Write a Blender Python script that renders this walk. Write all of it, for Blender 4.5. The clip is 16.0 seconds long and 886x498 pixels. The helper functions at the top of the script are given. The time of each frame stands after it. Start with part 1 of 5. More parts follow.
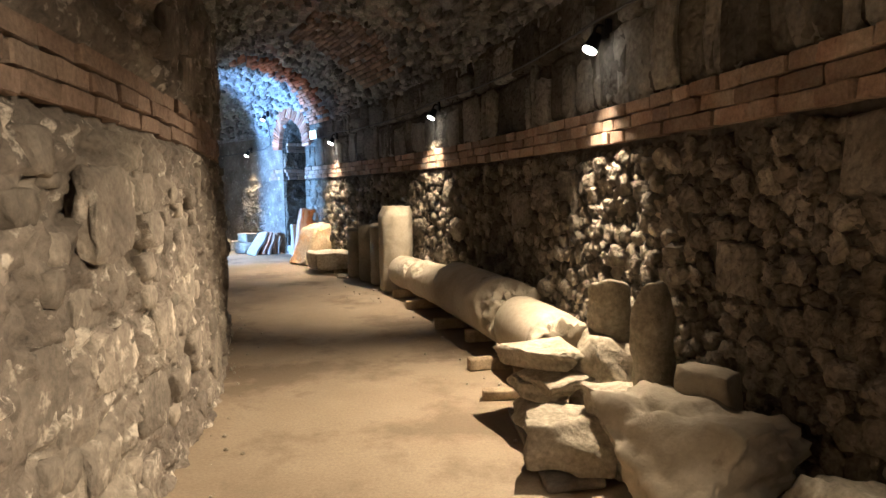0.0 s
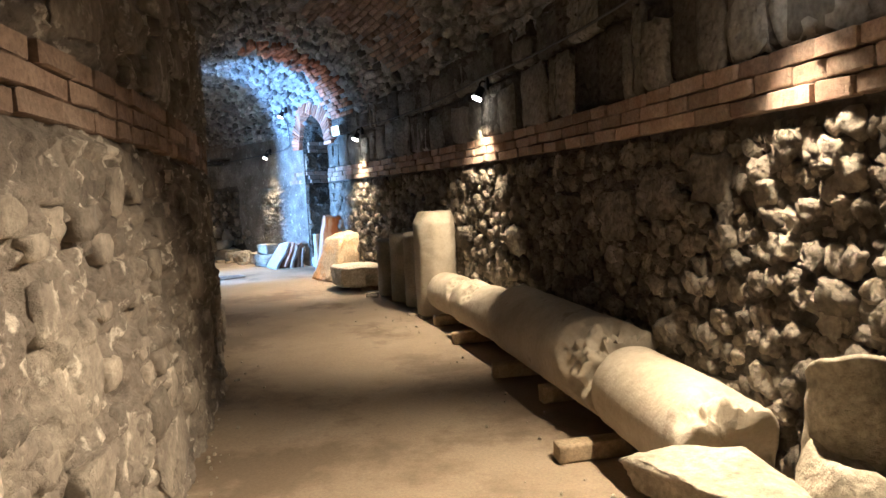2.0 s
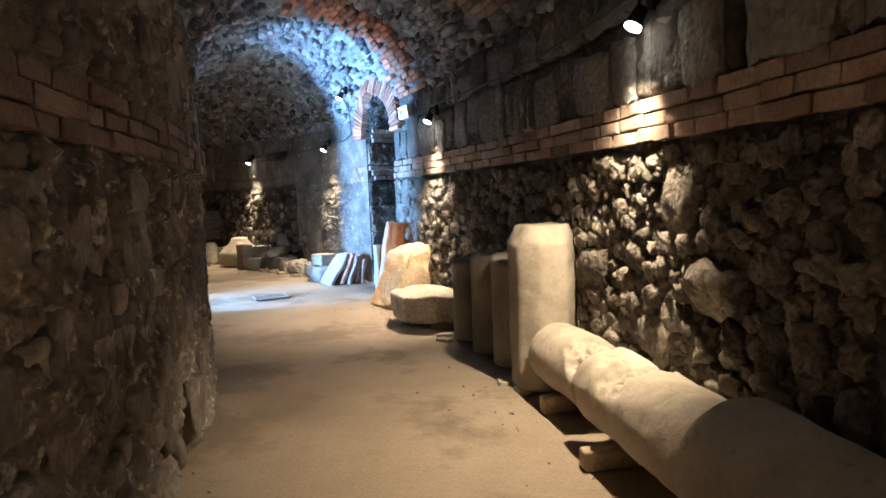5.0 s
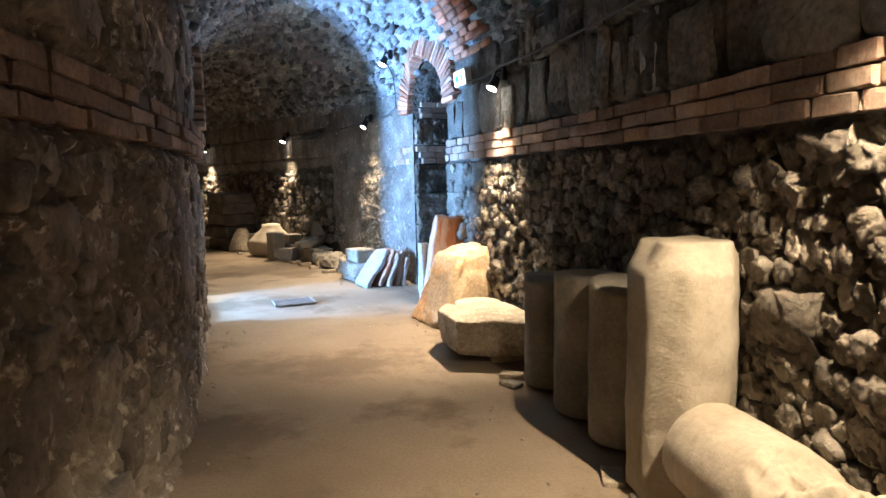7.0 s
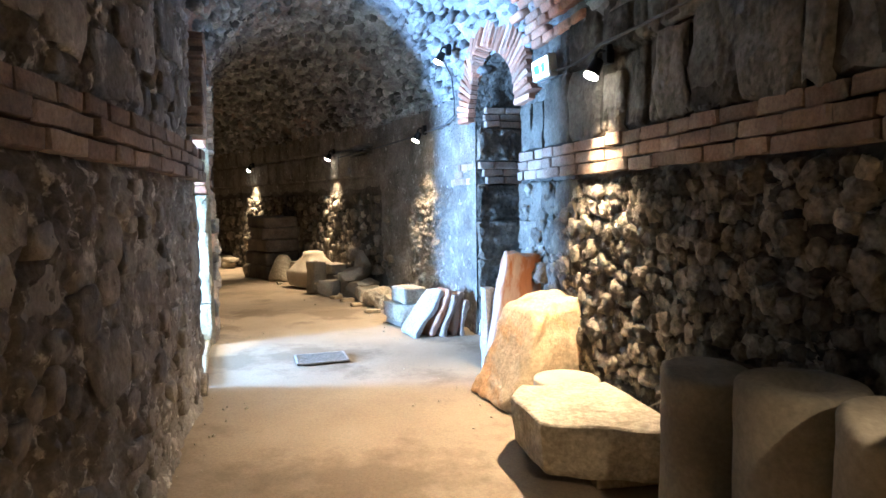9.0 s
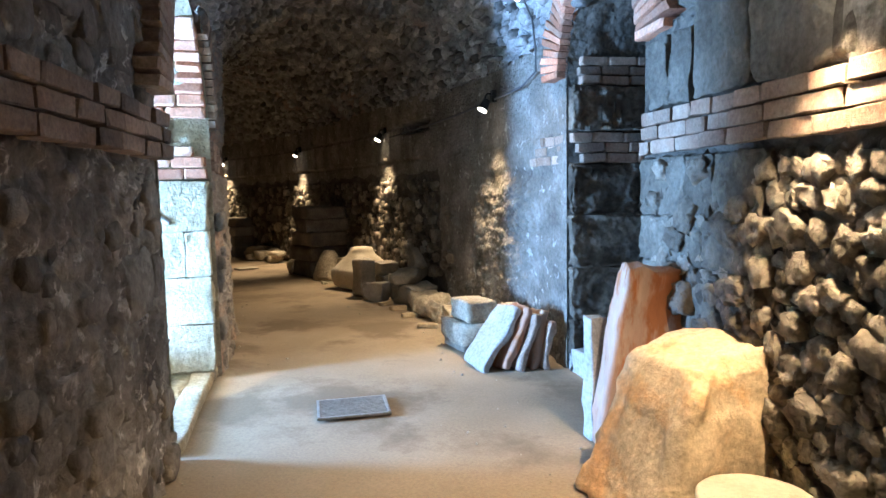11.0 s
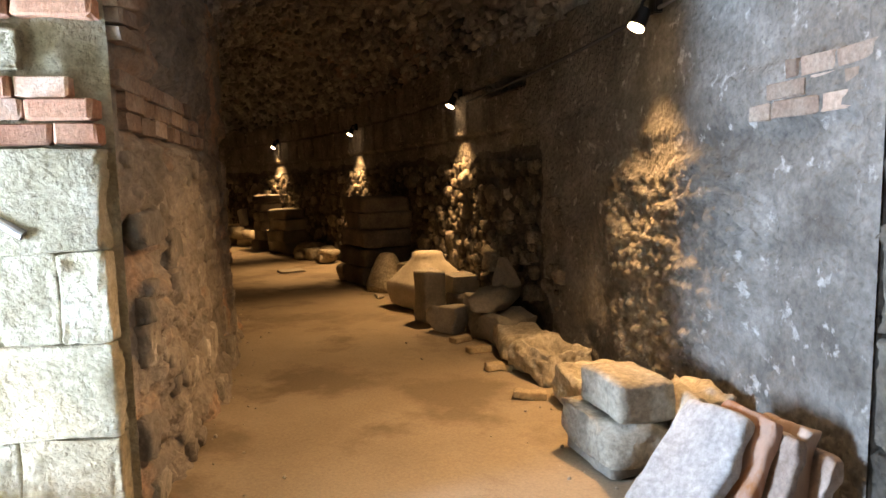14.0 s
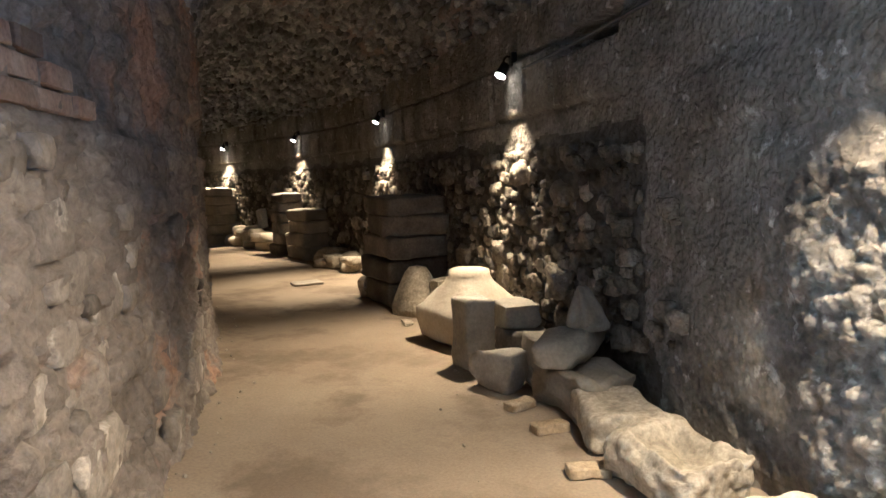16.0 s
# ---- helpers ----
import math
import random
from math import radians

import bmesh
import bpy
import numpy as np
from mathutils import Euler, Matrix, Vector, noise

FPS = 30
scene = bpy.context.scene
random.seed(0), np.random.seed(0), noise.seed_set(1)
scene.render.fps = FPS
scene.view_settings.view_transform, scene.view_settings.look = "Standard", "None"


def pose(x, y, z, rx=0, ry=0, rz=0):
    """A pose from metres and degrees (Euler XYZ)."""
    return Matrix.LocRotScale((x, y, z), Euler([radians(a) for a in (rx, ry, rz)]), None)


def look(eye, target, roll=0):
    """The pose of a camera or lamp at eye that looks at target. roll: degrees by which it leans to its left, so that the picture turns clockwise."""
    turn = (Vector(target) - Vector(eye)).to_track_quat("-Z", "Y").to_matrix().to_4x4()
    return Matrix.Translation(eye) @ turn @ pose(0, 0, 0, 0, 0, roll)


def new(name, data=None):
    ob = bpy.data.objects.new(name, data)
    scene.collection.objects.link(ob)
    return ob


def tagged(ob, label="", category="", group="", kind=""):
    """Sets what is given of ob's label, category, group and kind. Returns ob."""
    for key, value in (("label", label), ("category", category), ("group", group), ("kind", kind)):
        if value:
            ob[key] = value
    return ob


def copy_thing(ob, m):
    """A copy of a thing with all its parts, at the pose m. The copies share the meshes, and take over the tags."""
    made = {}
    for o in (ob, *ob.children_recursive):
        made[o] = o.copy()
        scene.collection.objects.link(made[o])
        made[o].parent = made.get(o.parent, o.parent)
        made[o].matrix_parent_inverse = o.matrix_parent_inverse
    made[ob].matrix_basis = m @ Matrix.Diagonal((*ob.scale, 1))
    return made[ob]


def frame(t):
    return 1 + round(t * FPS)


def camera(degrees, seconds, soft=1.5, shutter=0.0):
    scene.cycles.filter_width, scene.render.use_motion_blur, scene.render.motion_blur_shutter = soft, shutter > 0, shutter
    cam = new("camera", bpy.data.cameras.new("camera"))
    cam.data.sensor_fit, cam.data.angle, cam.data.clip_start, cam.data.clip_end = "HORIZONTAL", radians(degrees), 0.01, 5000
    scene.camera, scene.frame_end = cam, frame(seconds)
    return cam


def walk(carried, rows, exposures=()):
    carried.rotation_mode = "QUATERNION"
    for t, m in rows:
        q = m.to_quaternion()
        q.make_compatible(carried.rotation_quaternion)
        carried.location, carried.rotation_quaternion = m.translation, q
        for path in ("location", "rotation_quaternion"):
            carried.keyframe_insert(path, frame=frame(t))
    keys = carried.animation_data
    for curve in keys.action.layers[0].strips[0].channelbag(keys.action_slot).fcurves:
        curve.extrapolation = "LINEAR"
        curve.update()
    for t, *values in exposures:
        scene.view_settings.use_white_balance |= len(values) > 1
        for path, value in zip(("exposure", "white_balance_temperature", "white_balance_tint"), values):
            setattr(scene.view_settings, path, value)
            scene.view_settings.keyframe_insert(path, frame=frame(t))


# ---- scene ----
cam = camera(69.9, 16.0)
METRES, EYE, TILT, LEAN, TURN = 14.0, 1.44, -1.35, -0.49, 0.0
ROWS = [
    (0.0, 0.0, 0.0, 0.0, -0.1, -3.96, 1.47),
    (0.5, -0.0031, 0.0309, 0.0021, -0.52, -3.85, 2.01),
    (1.0, -0.0047, 0.0617, 0.0039, 1.61, -4.38, 1.83),
    (1.5, -0.0103, 0.0916, 0.005, 0.99, -3.61, 2.58),
    (2.0, -0.0133, 0.1206, 0.0045, 2.82, -3.91, 3.16),
    (2.5, -0.0157, 0.1505, 0.0069, 4.95, -4.47, 2.31),
    (3.0, -0.0216, 0.1808, 0.0089, 5.43, -3.87, 2.51),
    (3.5, -0.0238, 0.2124, 0.0088, 7.0, -3.94, 2.07),
    (6.0, -0.0533, 0.3659, 0.0126, 13.5, -3.69, 1.46),
    (6.5, -0.0612, 0.3943, 0.0142, 15.56, -4.34, 0.18),
    (7.0, -0.072, 0.4232, 0.0169, 14.33, -4.95, 1.24),
    (7.5, -0.0797, 0.4533, 0.0185, 16.63, -4.28, 1.39),
    (8.0, -0.0901, 0.4824, 0.0195, 16.78, -3.44, 1.67),
    (8.5, -0.1007, 0.5094, 0.0199, 17.42, -2.76, 1.17),
    (9.0, -0.1101, 0.5392, 0.0217, 19.55, -2.93, 0.84),
    (11.5, -0.1781, 0.6837, 0.0247, 25.7, -4.18, 1.12),
    (12.0, -0.1957, 0.7117, 0.0248, 26.26, -4.49, 1.35),
    (12.5, -0.2106, 0.7384, 0.0241, 27.34, -4.78, 1.93),
    (13.0, -0.2266, 0.7656, 0.0245, 29.29, -5.12, 1.43),
    (13.5, -0.2444, 0.7924, 0.0265, 29.82, -5.15, 1.16),
    (14.0, -0.2593, 0.8189, 0.0259, 31.53, -4.88, 1.02),
    (14.5, -0.2771, 0.846, 0.0243, 32.69, -5.08, 0.99),
    (15.0, -0.2954, 0.8729, 0.0245, 33.27, -4.91, 0.76),
    (15.5, -0.3126, 0.9001, 0.0259, 34.97, -4.75, 0.73),
    (16.0, -0.3323, 0.9244, 0.0271, 34.76, -5.06, 1.15),
]
walk(cam, [(t, pose(0, 0, EYE, TILT, LEAN, TURN) @ pose(METRES * x, METRES * y, METRES * z, 90 + pitch, roll, yaw)) for t, x, y, z, yaw, pitch, roll in ROWS],
     [(0.0, 0.1, 5550, 10), (3.0, 0.18, 5450, 10), (7.0, 0.15, 5700, 10), (9.0, 0.4, 5900, 10), (11.5, -0.4, 6500, 10), (12.5, -0.5, 9300, 16),
      (13.5, -0.75, 11000, 26), (14.5, -0.2, 8400, 18), (15.5, 0.35, 5600, 10), (16.0, 0.5, 5350, 10)])

# ---- light ----
world = bpy.data.worlds.new("world")
scene.world = world
world.use_nodes = True
wn = world.node_tree
sky = wn.nodes.new("ShaderNodeTexSky")
sky.sky_type = "NISHITA"
sky.sun_disc = False
sky.sun_elevation = radians(40)
sky.sun_rotation = radians(213)
wn.links.new(sky.outputs[0], wn.nodes["Background"].inputs[0])
wn.nodes["Background"].inputs[1].default_value = 0.08

# ---- plan: a ring corridor round CX, CY ----
CX, CY = -22.1, -0.62
R_IN, R_OUT = 21.0, 23.76
TH0, TH1 = -7.0, 93.0
DOOR_L = (35.5, 40.0)      # opening to daylight in the inner wall
DOOR_R = (35.5, 38.35)     # opening with stairs in the outer wall
BELT0, BELT1 = 1.72, 1.96
SPRING, RISE = 2.75, 1.15


def sstep(a, b, v):
    u = np.clip((np.asarray(v, float) - a) / (b - a), 0, 1)
    return u * u * (3 - 2 * u)


def floor_z(th):
    """Height of the trodden floor along the corridor."""
    th = np.asarray(th, float)
    return 0.09 * np.exp(-(((th - 38) / 9) ** 2)) - 0.06 / (1 + np.exp(-(th - 58) / 3))


def r_out(th):
    return R_OUT + 0.42 * sstep(52, 76, th)


def r_in(th):
    return R_IN + 0.45 * sstep(62, 76, th) - 0.055 * sstep(24, 33, th) * sstep(38.0, 37.5, th)


def ring(th, r, z=0.0):
    a = radians(th)
    return Vector((CX + r * math.cos(a), CY + r * math.sin(a), z))


def on_floor(th, r, turn=0.0, up=0.0, tilt=(0.0, 0.0)):
    """A pose on the floor; its x axis runs along the corridor (growing angle), its y axis towards the inner wall."""
    p = ring(th, r)
    return pose(p.x, p.y, float(floor_z(th)) + up, tilt[0], tilt[1], th + 90 + turn)


# ---- lattice noise for relief ----
def hash2(i, j, k=0):
    n = (i.astype(np.int64) * 374761393 + j.astype(np.int64) * 668265263 + k * 974711 + 12345) & 0x7FFFFFFF
    n = ((n ^ (n >> 13)) * 1274126177) & 0x7FFFFFFF
    return ((n ^ (n >> 16)) & 0xFFFF) / 65535.0


def vnoise(u, v, k=0):
    i, j = np.floor(u), np.floor(v)
    fu, fv = u - i, v - j
    fu, fv = fu * fu * (3 - 2 * fu), fv * fv * (3 - 2 * fv)
    a, b = hash2(i, j, k), hash2(i + 1, j, k)
    c, d = hash2(i, j + 1, k), hash2(i + 1, j + 1, k)
    return (a * (1 - fu) + b * fu) * (1 - fv) + (c * (1 - fu) + d * fu) * fv - 0.5


def fbm(u, v, octaves=4, k=0):
    total, amp = 0.0, 1.0
    for o in range(octaves):
        total = total + amp * vnoise(u * 2 ** o, v * 2 ** o, k + o * 7)
        amp *= 0.5
    return total


def cells(u, v, k=0):
    """Distance to the nearest and second nearest scattered point, and a random number of that cell."""
    bi, bj = np.floor(u), np.floor(v)
    d1, d2, pick = np.full(u.shape, 9.0), np.full(u.shape, 9.0), np.zeros(u.shape)
    for di in (-1, 0, 1):
        for dj in (-1, 0, 1):
            i, j = bi + di, bj + dj
            d = np.hypot(i + 0.15 + 0.7 * hash2(i, j, k) - u, j + 0.15 + 0.7 * hash2(i, j, k + 1) - v)
            nearer = d < d1
            d2 = np.where(nearer, d1, np.minimum(d2, d))
            pick = np.where(nearer, hash2(i, j, k + 2), pick)
            d1 = np.where(nearer, d, d1)
    return d1, d2, pick


def rubble(u, v, k=0):
    """Proud rounded stones with sunk joints, about 0 to 1."""
    u = u + 0.25 * fbm(u * 1.3, v * 1.3, 2, k + 50)
    v = v + 0.25 * fbm(u * 1.3, v * 1.3, 2, k + 60)
    d1, d2, pick = cells(u, v, k)
    return np.clip((d2 - d1) * 2.6, 0, 1) ** 0.6 * (0.45 + 0.55 * pick)


# ---- materials ----
def material(name, colours, scale=1.0, rough=0.9, bump=0.35, fine=40.0, patch=1.2, stain=None, stain_scale=0.6, stain_cut=(0.5, 0.62),
             vary=0.0, island=False, metal=0.0, detail=8.0, lumps=0.0, lump_scale=24.0, grain_mix=0.75, stretch=(1.0, 1.0, 1.0)):
    """Mottled mineral surface: three colours by a middle-sized noise, a finer grain, stains with a shape of their own, and relief."""
    m = bpy.data.materials.new(name)
    m.use_nodes = True
    nt = m.node_tree
    nodes, link = nt.nodes, nt.links.new
    bsdf = nodes["Principled BSDF"]
    bsdf.inputs["Roughness"].default_value = rough
    bsdf.inputs["Metallic"].default_value = metal
    bsdf.inputs["Specular IOR Level"].default_value = 0.25
    co = nodes.new("ShaderNodeNewGeometry")
    info = nodes.new("ShaderNodeObjectInfo")
    shift = nodes.new("ShaderNodeVectorMath")
    shift.operation = "MULTIPLY_ADD"
    comb = nodes.new("ShaderNodeCombineXYZ")
    link(info.outputs["Random"], comb.inputs[0])
    link(info.outputs["Random"], comb.inputs[1])
    shift.inputs[1].default_value = (37.0, 53.0, 0.0)
    link(comb.outputs[0], shift.inputs[0])
    link(co.outputs["Position"], shift.inputs[2])
    scaled = nodes.new("ShaderNodeVectorMath")
    scaled.operation = "MULTIPLY"
    scaled.inputs[1].default_value = stretch
    link(shift.outputs[0], scaled.inputs[0])
    vec = scaled.outputs[0]

    def tex(sc, det=detail, rg=0.6):
        n = nodes.new("ShaderNodeTexNoise")
        n.inputs["Scale"].default_value, n.inputs["Detail"].default_value, n.inputs["Roughness"].default_value = sc, det, rg
        link(vec, n.inputs["Vector"])
        return n.outputs["Fac"]

    def ramp(fac, stops):
        r = nodes.new("ShaderNodeValToRGB")
        el = r.color_ramp.elements
        while len(el) < len(stops):
            el.new(0.5)
        for e, (p, c) in zip(el, stops):
            e.position, e.color = p, (*c, 1)
        link(fac, r.inputs[0])
        return r.outputs[0]

    def mix(a, b, fac, kind="MIX"):
        x = nodes.new("ShaderNodeMix")
        x.data_type, x.blend_type = "RGBA", kind
        if isinstance(fac, float):
            x.inputs[0].default_value = fac
        else:
            link(fac, x.inputs[0])
        link(a, x.inputs[6])
        link(b, x.inputs[7])
        return x.outputs[2]

    n = len(colours)
    base = ramp(tex(patch * scale), [(0.3 + 0.4 * i / max(1, n - 1), c) for i, c in enumerate(colours)])
    grain = ramp(tex(fine * scale, 6.0, 0.7), [(0.3, (0.55, 0.55, 0.55)), (0.7, (1.35, 1.35, 1.35))])
    colour = mix(base, grain, grain_mix, "MULTIPLY")
    if stain:
        s = ramp(tex(stain_scale * scale, 5.0, 0.65), [(stain_cut[0], (0, 0, 0)), (stain_cut[1], (1, 1, 1))])
        flat = nodes.new("ShaderNodeRGB")
        flat.outputs[0].default_value = (*stain, 1)
        colour = mix(colour, mix(flat.outputs[0], grain, grain_mix, "MULTIPLY"), s)
    if vary:
        if island:
            geo = nodes.new("ShaderNodeNewGeometry")
            rnd = geo.outputs["Random Per Island"]
        else:
            rnd = info.outputs["Random"]
        colour = mix(colour, ramp(rnd, [(0.0, (1 - vary,) * 3), (1.0, (1 + vary,) * 3)]), 1.0, "MULTIPLY")
    link(colour, bsdf.inputs["Base Color"])
    b1 = nodes.new("ShaderNodeBump")
    b1.inputs["Strength"].default_value, b1.inputs["Distance"].default_value = bump, 0.03
    link(tex(fine * 0.35 * scale, 9.0, 0.7), b1.inputs["Height"])
    b2 = nodes.new("ShaderNodeBump")
    b2.inputs["Strength"].default_value, b2.inputs["Distance"].default_value = bump, 0.008
    link(tex(fine * 1.8 * scale, 4.0, 0.7), b2.inputs["Height"])
    if lumps:
        # knobbly crumbling face: rounded grains of a few centimetres
        vo = nodes.new("ShaderNodeTexVoronoi")
        vo.feature = "SMOOTH_F1"
        vo.inputs["Scale"].default_value = lump_scale * scale
        warp = nodes.new("ShaderNodeVectorMath")
        warp.operation = "MULTIPLY_ADD"
        wob = nodes.new("ShaderNodeTexNoise")
        wob.inputs["Scale"].default_value = lump_scale * 0.6
        link(vec, wob.inputs["Vector"])
        link(wob.outputs["Color"], warp.inputs[0])
        warp.inputs[1].default_value = (0.05, 0.05, 0.05)
        link(vec, warp.inputs[2])
        link(warp.outputs[0], vo.inputs["Vector"])
        b3 = nodes.new("ShaderNodeBump")
        b3.invert = True
        b3.inputs["Strength"].default_value, b3.inputs["Distance"].default_value = lumps, 0.035
        link(vo.outputs["Distance"], b3.inputs["Height"])
        link(b3.outputs[0], b1.inputs["Normal"])
    link(b1.outputs[0], b2.inputs["Normal"])
    link(b2.outputs[0], bsdf.inputs["Normal"])
    return m


def plain(name, colour, rough=0.5, metal=0.0, glow=0.0, tint=None):
    m = bpy.data.materials.new(name)
    m.use_nodes = True
    b = m.node_tree.nodes["Principled BSDF"]
    b.inputs["Base Color"].default_value = (*colour, 1)
    b.inputs["Roughness"].default_value, b.inputs["Metallic"].default_value = rough, metal
    if glow:
        b.inputs["Emission Color"].default_value = (*(tint or colour), 1)
        b.inputs["Emission Strength"].default_value = glow
    return m


# Dark mortar, toned down further to deepen the shade in gaps between stones.
M_RUBBLE = material("rubble_mortar", [(0.045, 0.04, 0.034), (0.10, 0.09, 0.075), (0.20, 0.18, 0.15)], patch=2.2, bump=0.9, fine=30, lumps=0.9, lump_scale=22)
STONE_TONES = [(0.095, 0.08, 0.062), (0.20, 0.172, 0.135), (0.33, 0.29, 0.235)]
M_STONE = material("rubble_stone", STONE_TONES, patch=3.0, bump=0.9, fine=30, vary=0.3, lumps=0.8, lump_scale=26)
M_STONES = material("rubble_stones_far", STONE_TONES, patch=3.0, bump=0.9, fine=30, vary=0.45, island=True, lumps=0.6, lump_scale=34)
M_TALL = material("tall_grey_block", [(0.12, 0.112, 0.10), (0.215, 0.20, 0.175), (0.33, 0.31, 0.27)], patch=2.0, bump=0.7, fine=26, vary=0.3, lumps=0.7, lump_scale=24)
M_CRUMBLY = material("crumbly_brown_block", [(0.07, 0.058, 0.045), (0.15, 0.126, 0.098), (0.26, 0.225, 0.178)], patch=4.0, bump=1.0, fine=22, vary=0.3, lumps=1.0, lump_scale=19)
M_INNER = material("inner_wall_rubble", [(0.12, 0.10, 0.085), (0.23, 0.197, 0.162), (0.37, 0.325, 0.262)], patch=1.6, bump=0.9, fine=26,
                   stain=(0.58, 0.525, 0.445), stain_scale=9.0, stain_cut=(0.56, 0.64), lumps=0.6, lump_scale=18)
M_INNER_FAR = material("inner_wall_plaster", [(0.15, 0.125, 0.10), (0.25, 0.21, 0.17), (0.36, 0.31, 0.25)], patch=2.0, bump=0.9, fine=24,
                       stain=(0.40, 0.25, 0.17), stain_scale=1.1, stain_cut=(0.54, 0.64), lumps=0.5, lump_scale=26)
M_PLASTER = material("old_grey_plaster", [(0.115, 0.10, 0.082), (0.205, 0.186, 0.158), (0.32, 0.298, 0.26)], patch=2.2, bump=0.9, fine=24,
                     stain=(0.42, 0.395, 0.35), stain_scale=8.0, stain_cut=(0.60, 0.66), lumps=0.7, lump_scale=30)
M_VAULT = material("vault_rubble", [(0.15, 0.145, 0.14), (0.31, 0.305, 0.295), (0.54, 0.53, 0.51)], patch=2.6, bump=0.9, fine=30,
                   stain=(0.34, 0.23, 0.18), stain_scale=0.5, stain_cut=(0.55, 0.7), lumps=0.8, lump_scale=20)
M_BRICK = material("belt_brick", [(0.27, 0.165, 0.12), (0.33, 0.235, 0.175), (0.37, 0.30, 0.235)], patch=5.0, bump=0.5, fine=45, vary=0.4)
M_BRICK_IN = material("inner_brick", [(0.22, 0.15, 0.11), (0.28, 0.20, 0.15), (0.34, 0.26, 0.20)], patch=2.0, bump=0.6, fine=40, vary=0.3)
M_RED = material("arch_brick", [(0.42, 0.17, 0.10), (0.50, 0.25, 0.16), (0.50, 0.38, 0.30)], patch=2.5, bump=0.5, fine=45, vary=0.35)
M_ASHLAR = material("ashlar", [(0.32, 0.265, 0.17), (0.46, 0.395, 0.275), (0.57, 0.51, 0.385)], patch=4.5, bump=1.0, fine=32, vary=0.2, lumps=0.3, lump_scale=40)
M_EARTH = material("beaten_earth", [(0.24, 0.186, 0.128), (0.305, 0.24, 0.169), (0.365, 0.295, 0.216)], patch=0.7, bump=0.12, fine=60, rough=0.85, grain_mix=0.4,
                   stain=(0.20, 0.152, 0.104), stain_scale=0.8, stain_cut=(0.50, 0.60))
M_MARBLE = material("pale_limestone", [(0.33, 0.285, 0.21), (0.42, 0.365, 0.28), (0.49, 0.44, 0.355)], patch=2.5, bump=0.4, fine=34, vary=0.12, grain_mix=0.28,
                    stain=(0.30, 0.255, 0.19), stain_scale=5.0, stain_cut=(0.62, 0.70))
M_ROUGH = material("rough_limestone", [(0.25, 0.215, 0.16), (0.39, 0.34, 0.26), (0.52, 0.46, 0.365)], patch=4.0, bump=0.7, fine=32, vary=0.2, lumps=0.35, lump_scale=20)
M_GREY = material("grey_stone", grain_mix=0.35, colours=[(0.17, 0.155, 0.13), (0.26, 0.235, 0.19), (0.36, 0.32, 0.26)], patch=2.5, bump=0.35, fine=40, vary=0.2)
M_CORNER = material("corner_stone", [(0.10, 0.09, 0.072), (0.165, 0.15, 0.122), (0.25, 0.23, 0.19)], patch=3.0, bump=0.8, fine=30, vary=0.2, lumps=0.5, lump_scale=30)
M_DARK = material("dark_lava_stone", [(0.09, 0.08, 0.07), (0.16, 0.14, 0.12), (0.24, 0.21, 0.17)], patch=3.0, bump=0.5, fine=35, vary=0.25)
M_WHITE = material("white_marble", [(0.27, 0.265, 0.25), (0.37, 0.36, 0.34), (0.46, 0.45, 0.43)], patch=3.0, bump=0.45, fine=40, vary=0.1)
M_PINK = material("veined_pink_marble", [(0.36, 0.17, 0.11), (0.42, 0.26, 0.19), (0.46, 0.36, 0.29)], patch=3.0, bump=0.3, fine=30,
                  stain=(0.36, 0.14, 0.06), stain_scale=5.0, stain_cut=(0.50, 0.58), grain_mix=0.3, stretch=(1.0, 1.0, 0.3))
M_WOOD = material("plank_wood", [(0.26, 0.19, 0.12), (0.36, 0.28, 0.18), (0.44, 0.35, 0.24)], patch=6.0, bump=0.2, fine=50, vary=0.2)
M_BLACK = plain("black_metal", (0.02, 0.02, 0.02), 0.45, 0.6)
M_STEEL = plain("galvanised_steel", (0.42, 0.43, 0.44), 0.4, 0.9)
M_IRON = material("grate_iron", [(0.24, 0.235, 0.22), (0.34, 0.33, 0.31)], patch=8, bump=0.2, rough=0.7, metal=0.2)
M_CABLE = plain("cable_sheath", (0.06, 0.06, 0.06), 0.6)
M_LENS = plain("lamp_lens", (1, 0.9, 0.75), 0.3, 0, 60.0, (1.0, 0.86, 0.66))
M_SIGN = plain("lit_sign", (0.9, 1, 0.95), 0.4, 0, 5.0, (0.85, 1.0, 0.93))


# ---- builders ----
def link_mesh(name, verts, faces, mat, parent=None, smooth=True):
    me = bpy.data.meshes.new(name)
    me.from_pydata([tuple(v) for v in verts], [], [tuple(f) for f in faces])
    me.materials.append(mat)
    if smooth:
        me.polygons.foreach_set("use_smooth", [True] * len(me.polygons))
    me.update()
    ob = new(name, me)
    ob.parent = parent
    return ob


def part(name, bm, mat, parent=None, label="", smooth=False):
    me = bpy.data.meshes.new(name)
    bmesh.ops.recalc_face_normals(bm, faces=bm.faces)
    bm.to_mesh(me)
    bm.free()
    me.materials.append(mat)
    if smooth:
        me.polygons.foreach_set("use_smooth", [True] * len(me.polygons))
    ob = new(name, me)
    ob.parent = parent
    if label:
        ob["label"] = label
    return ob


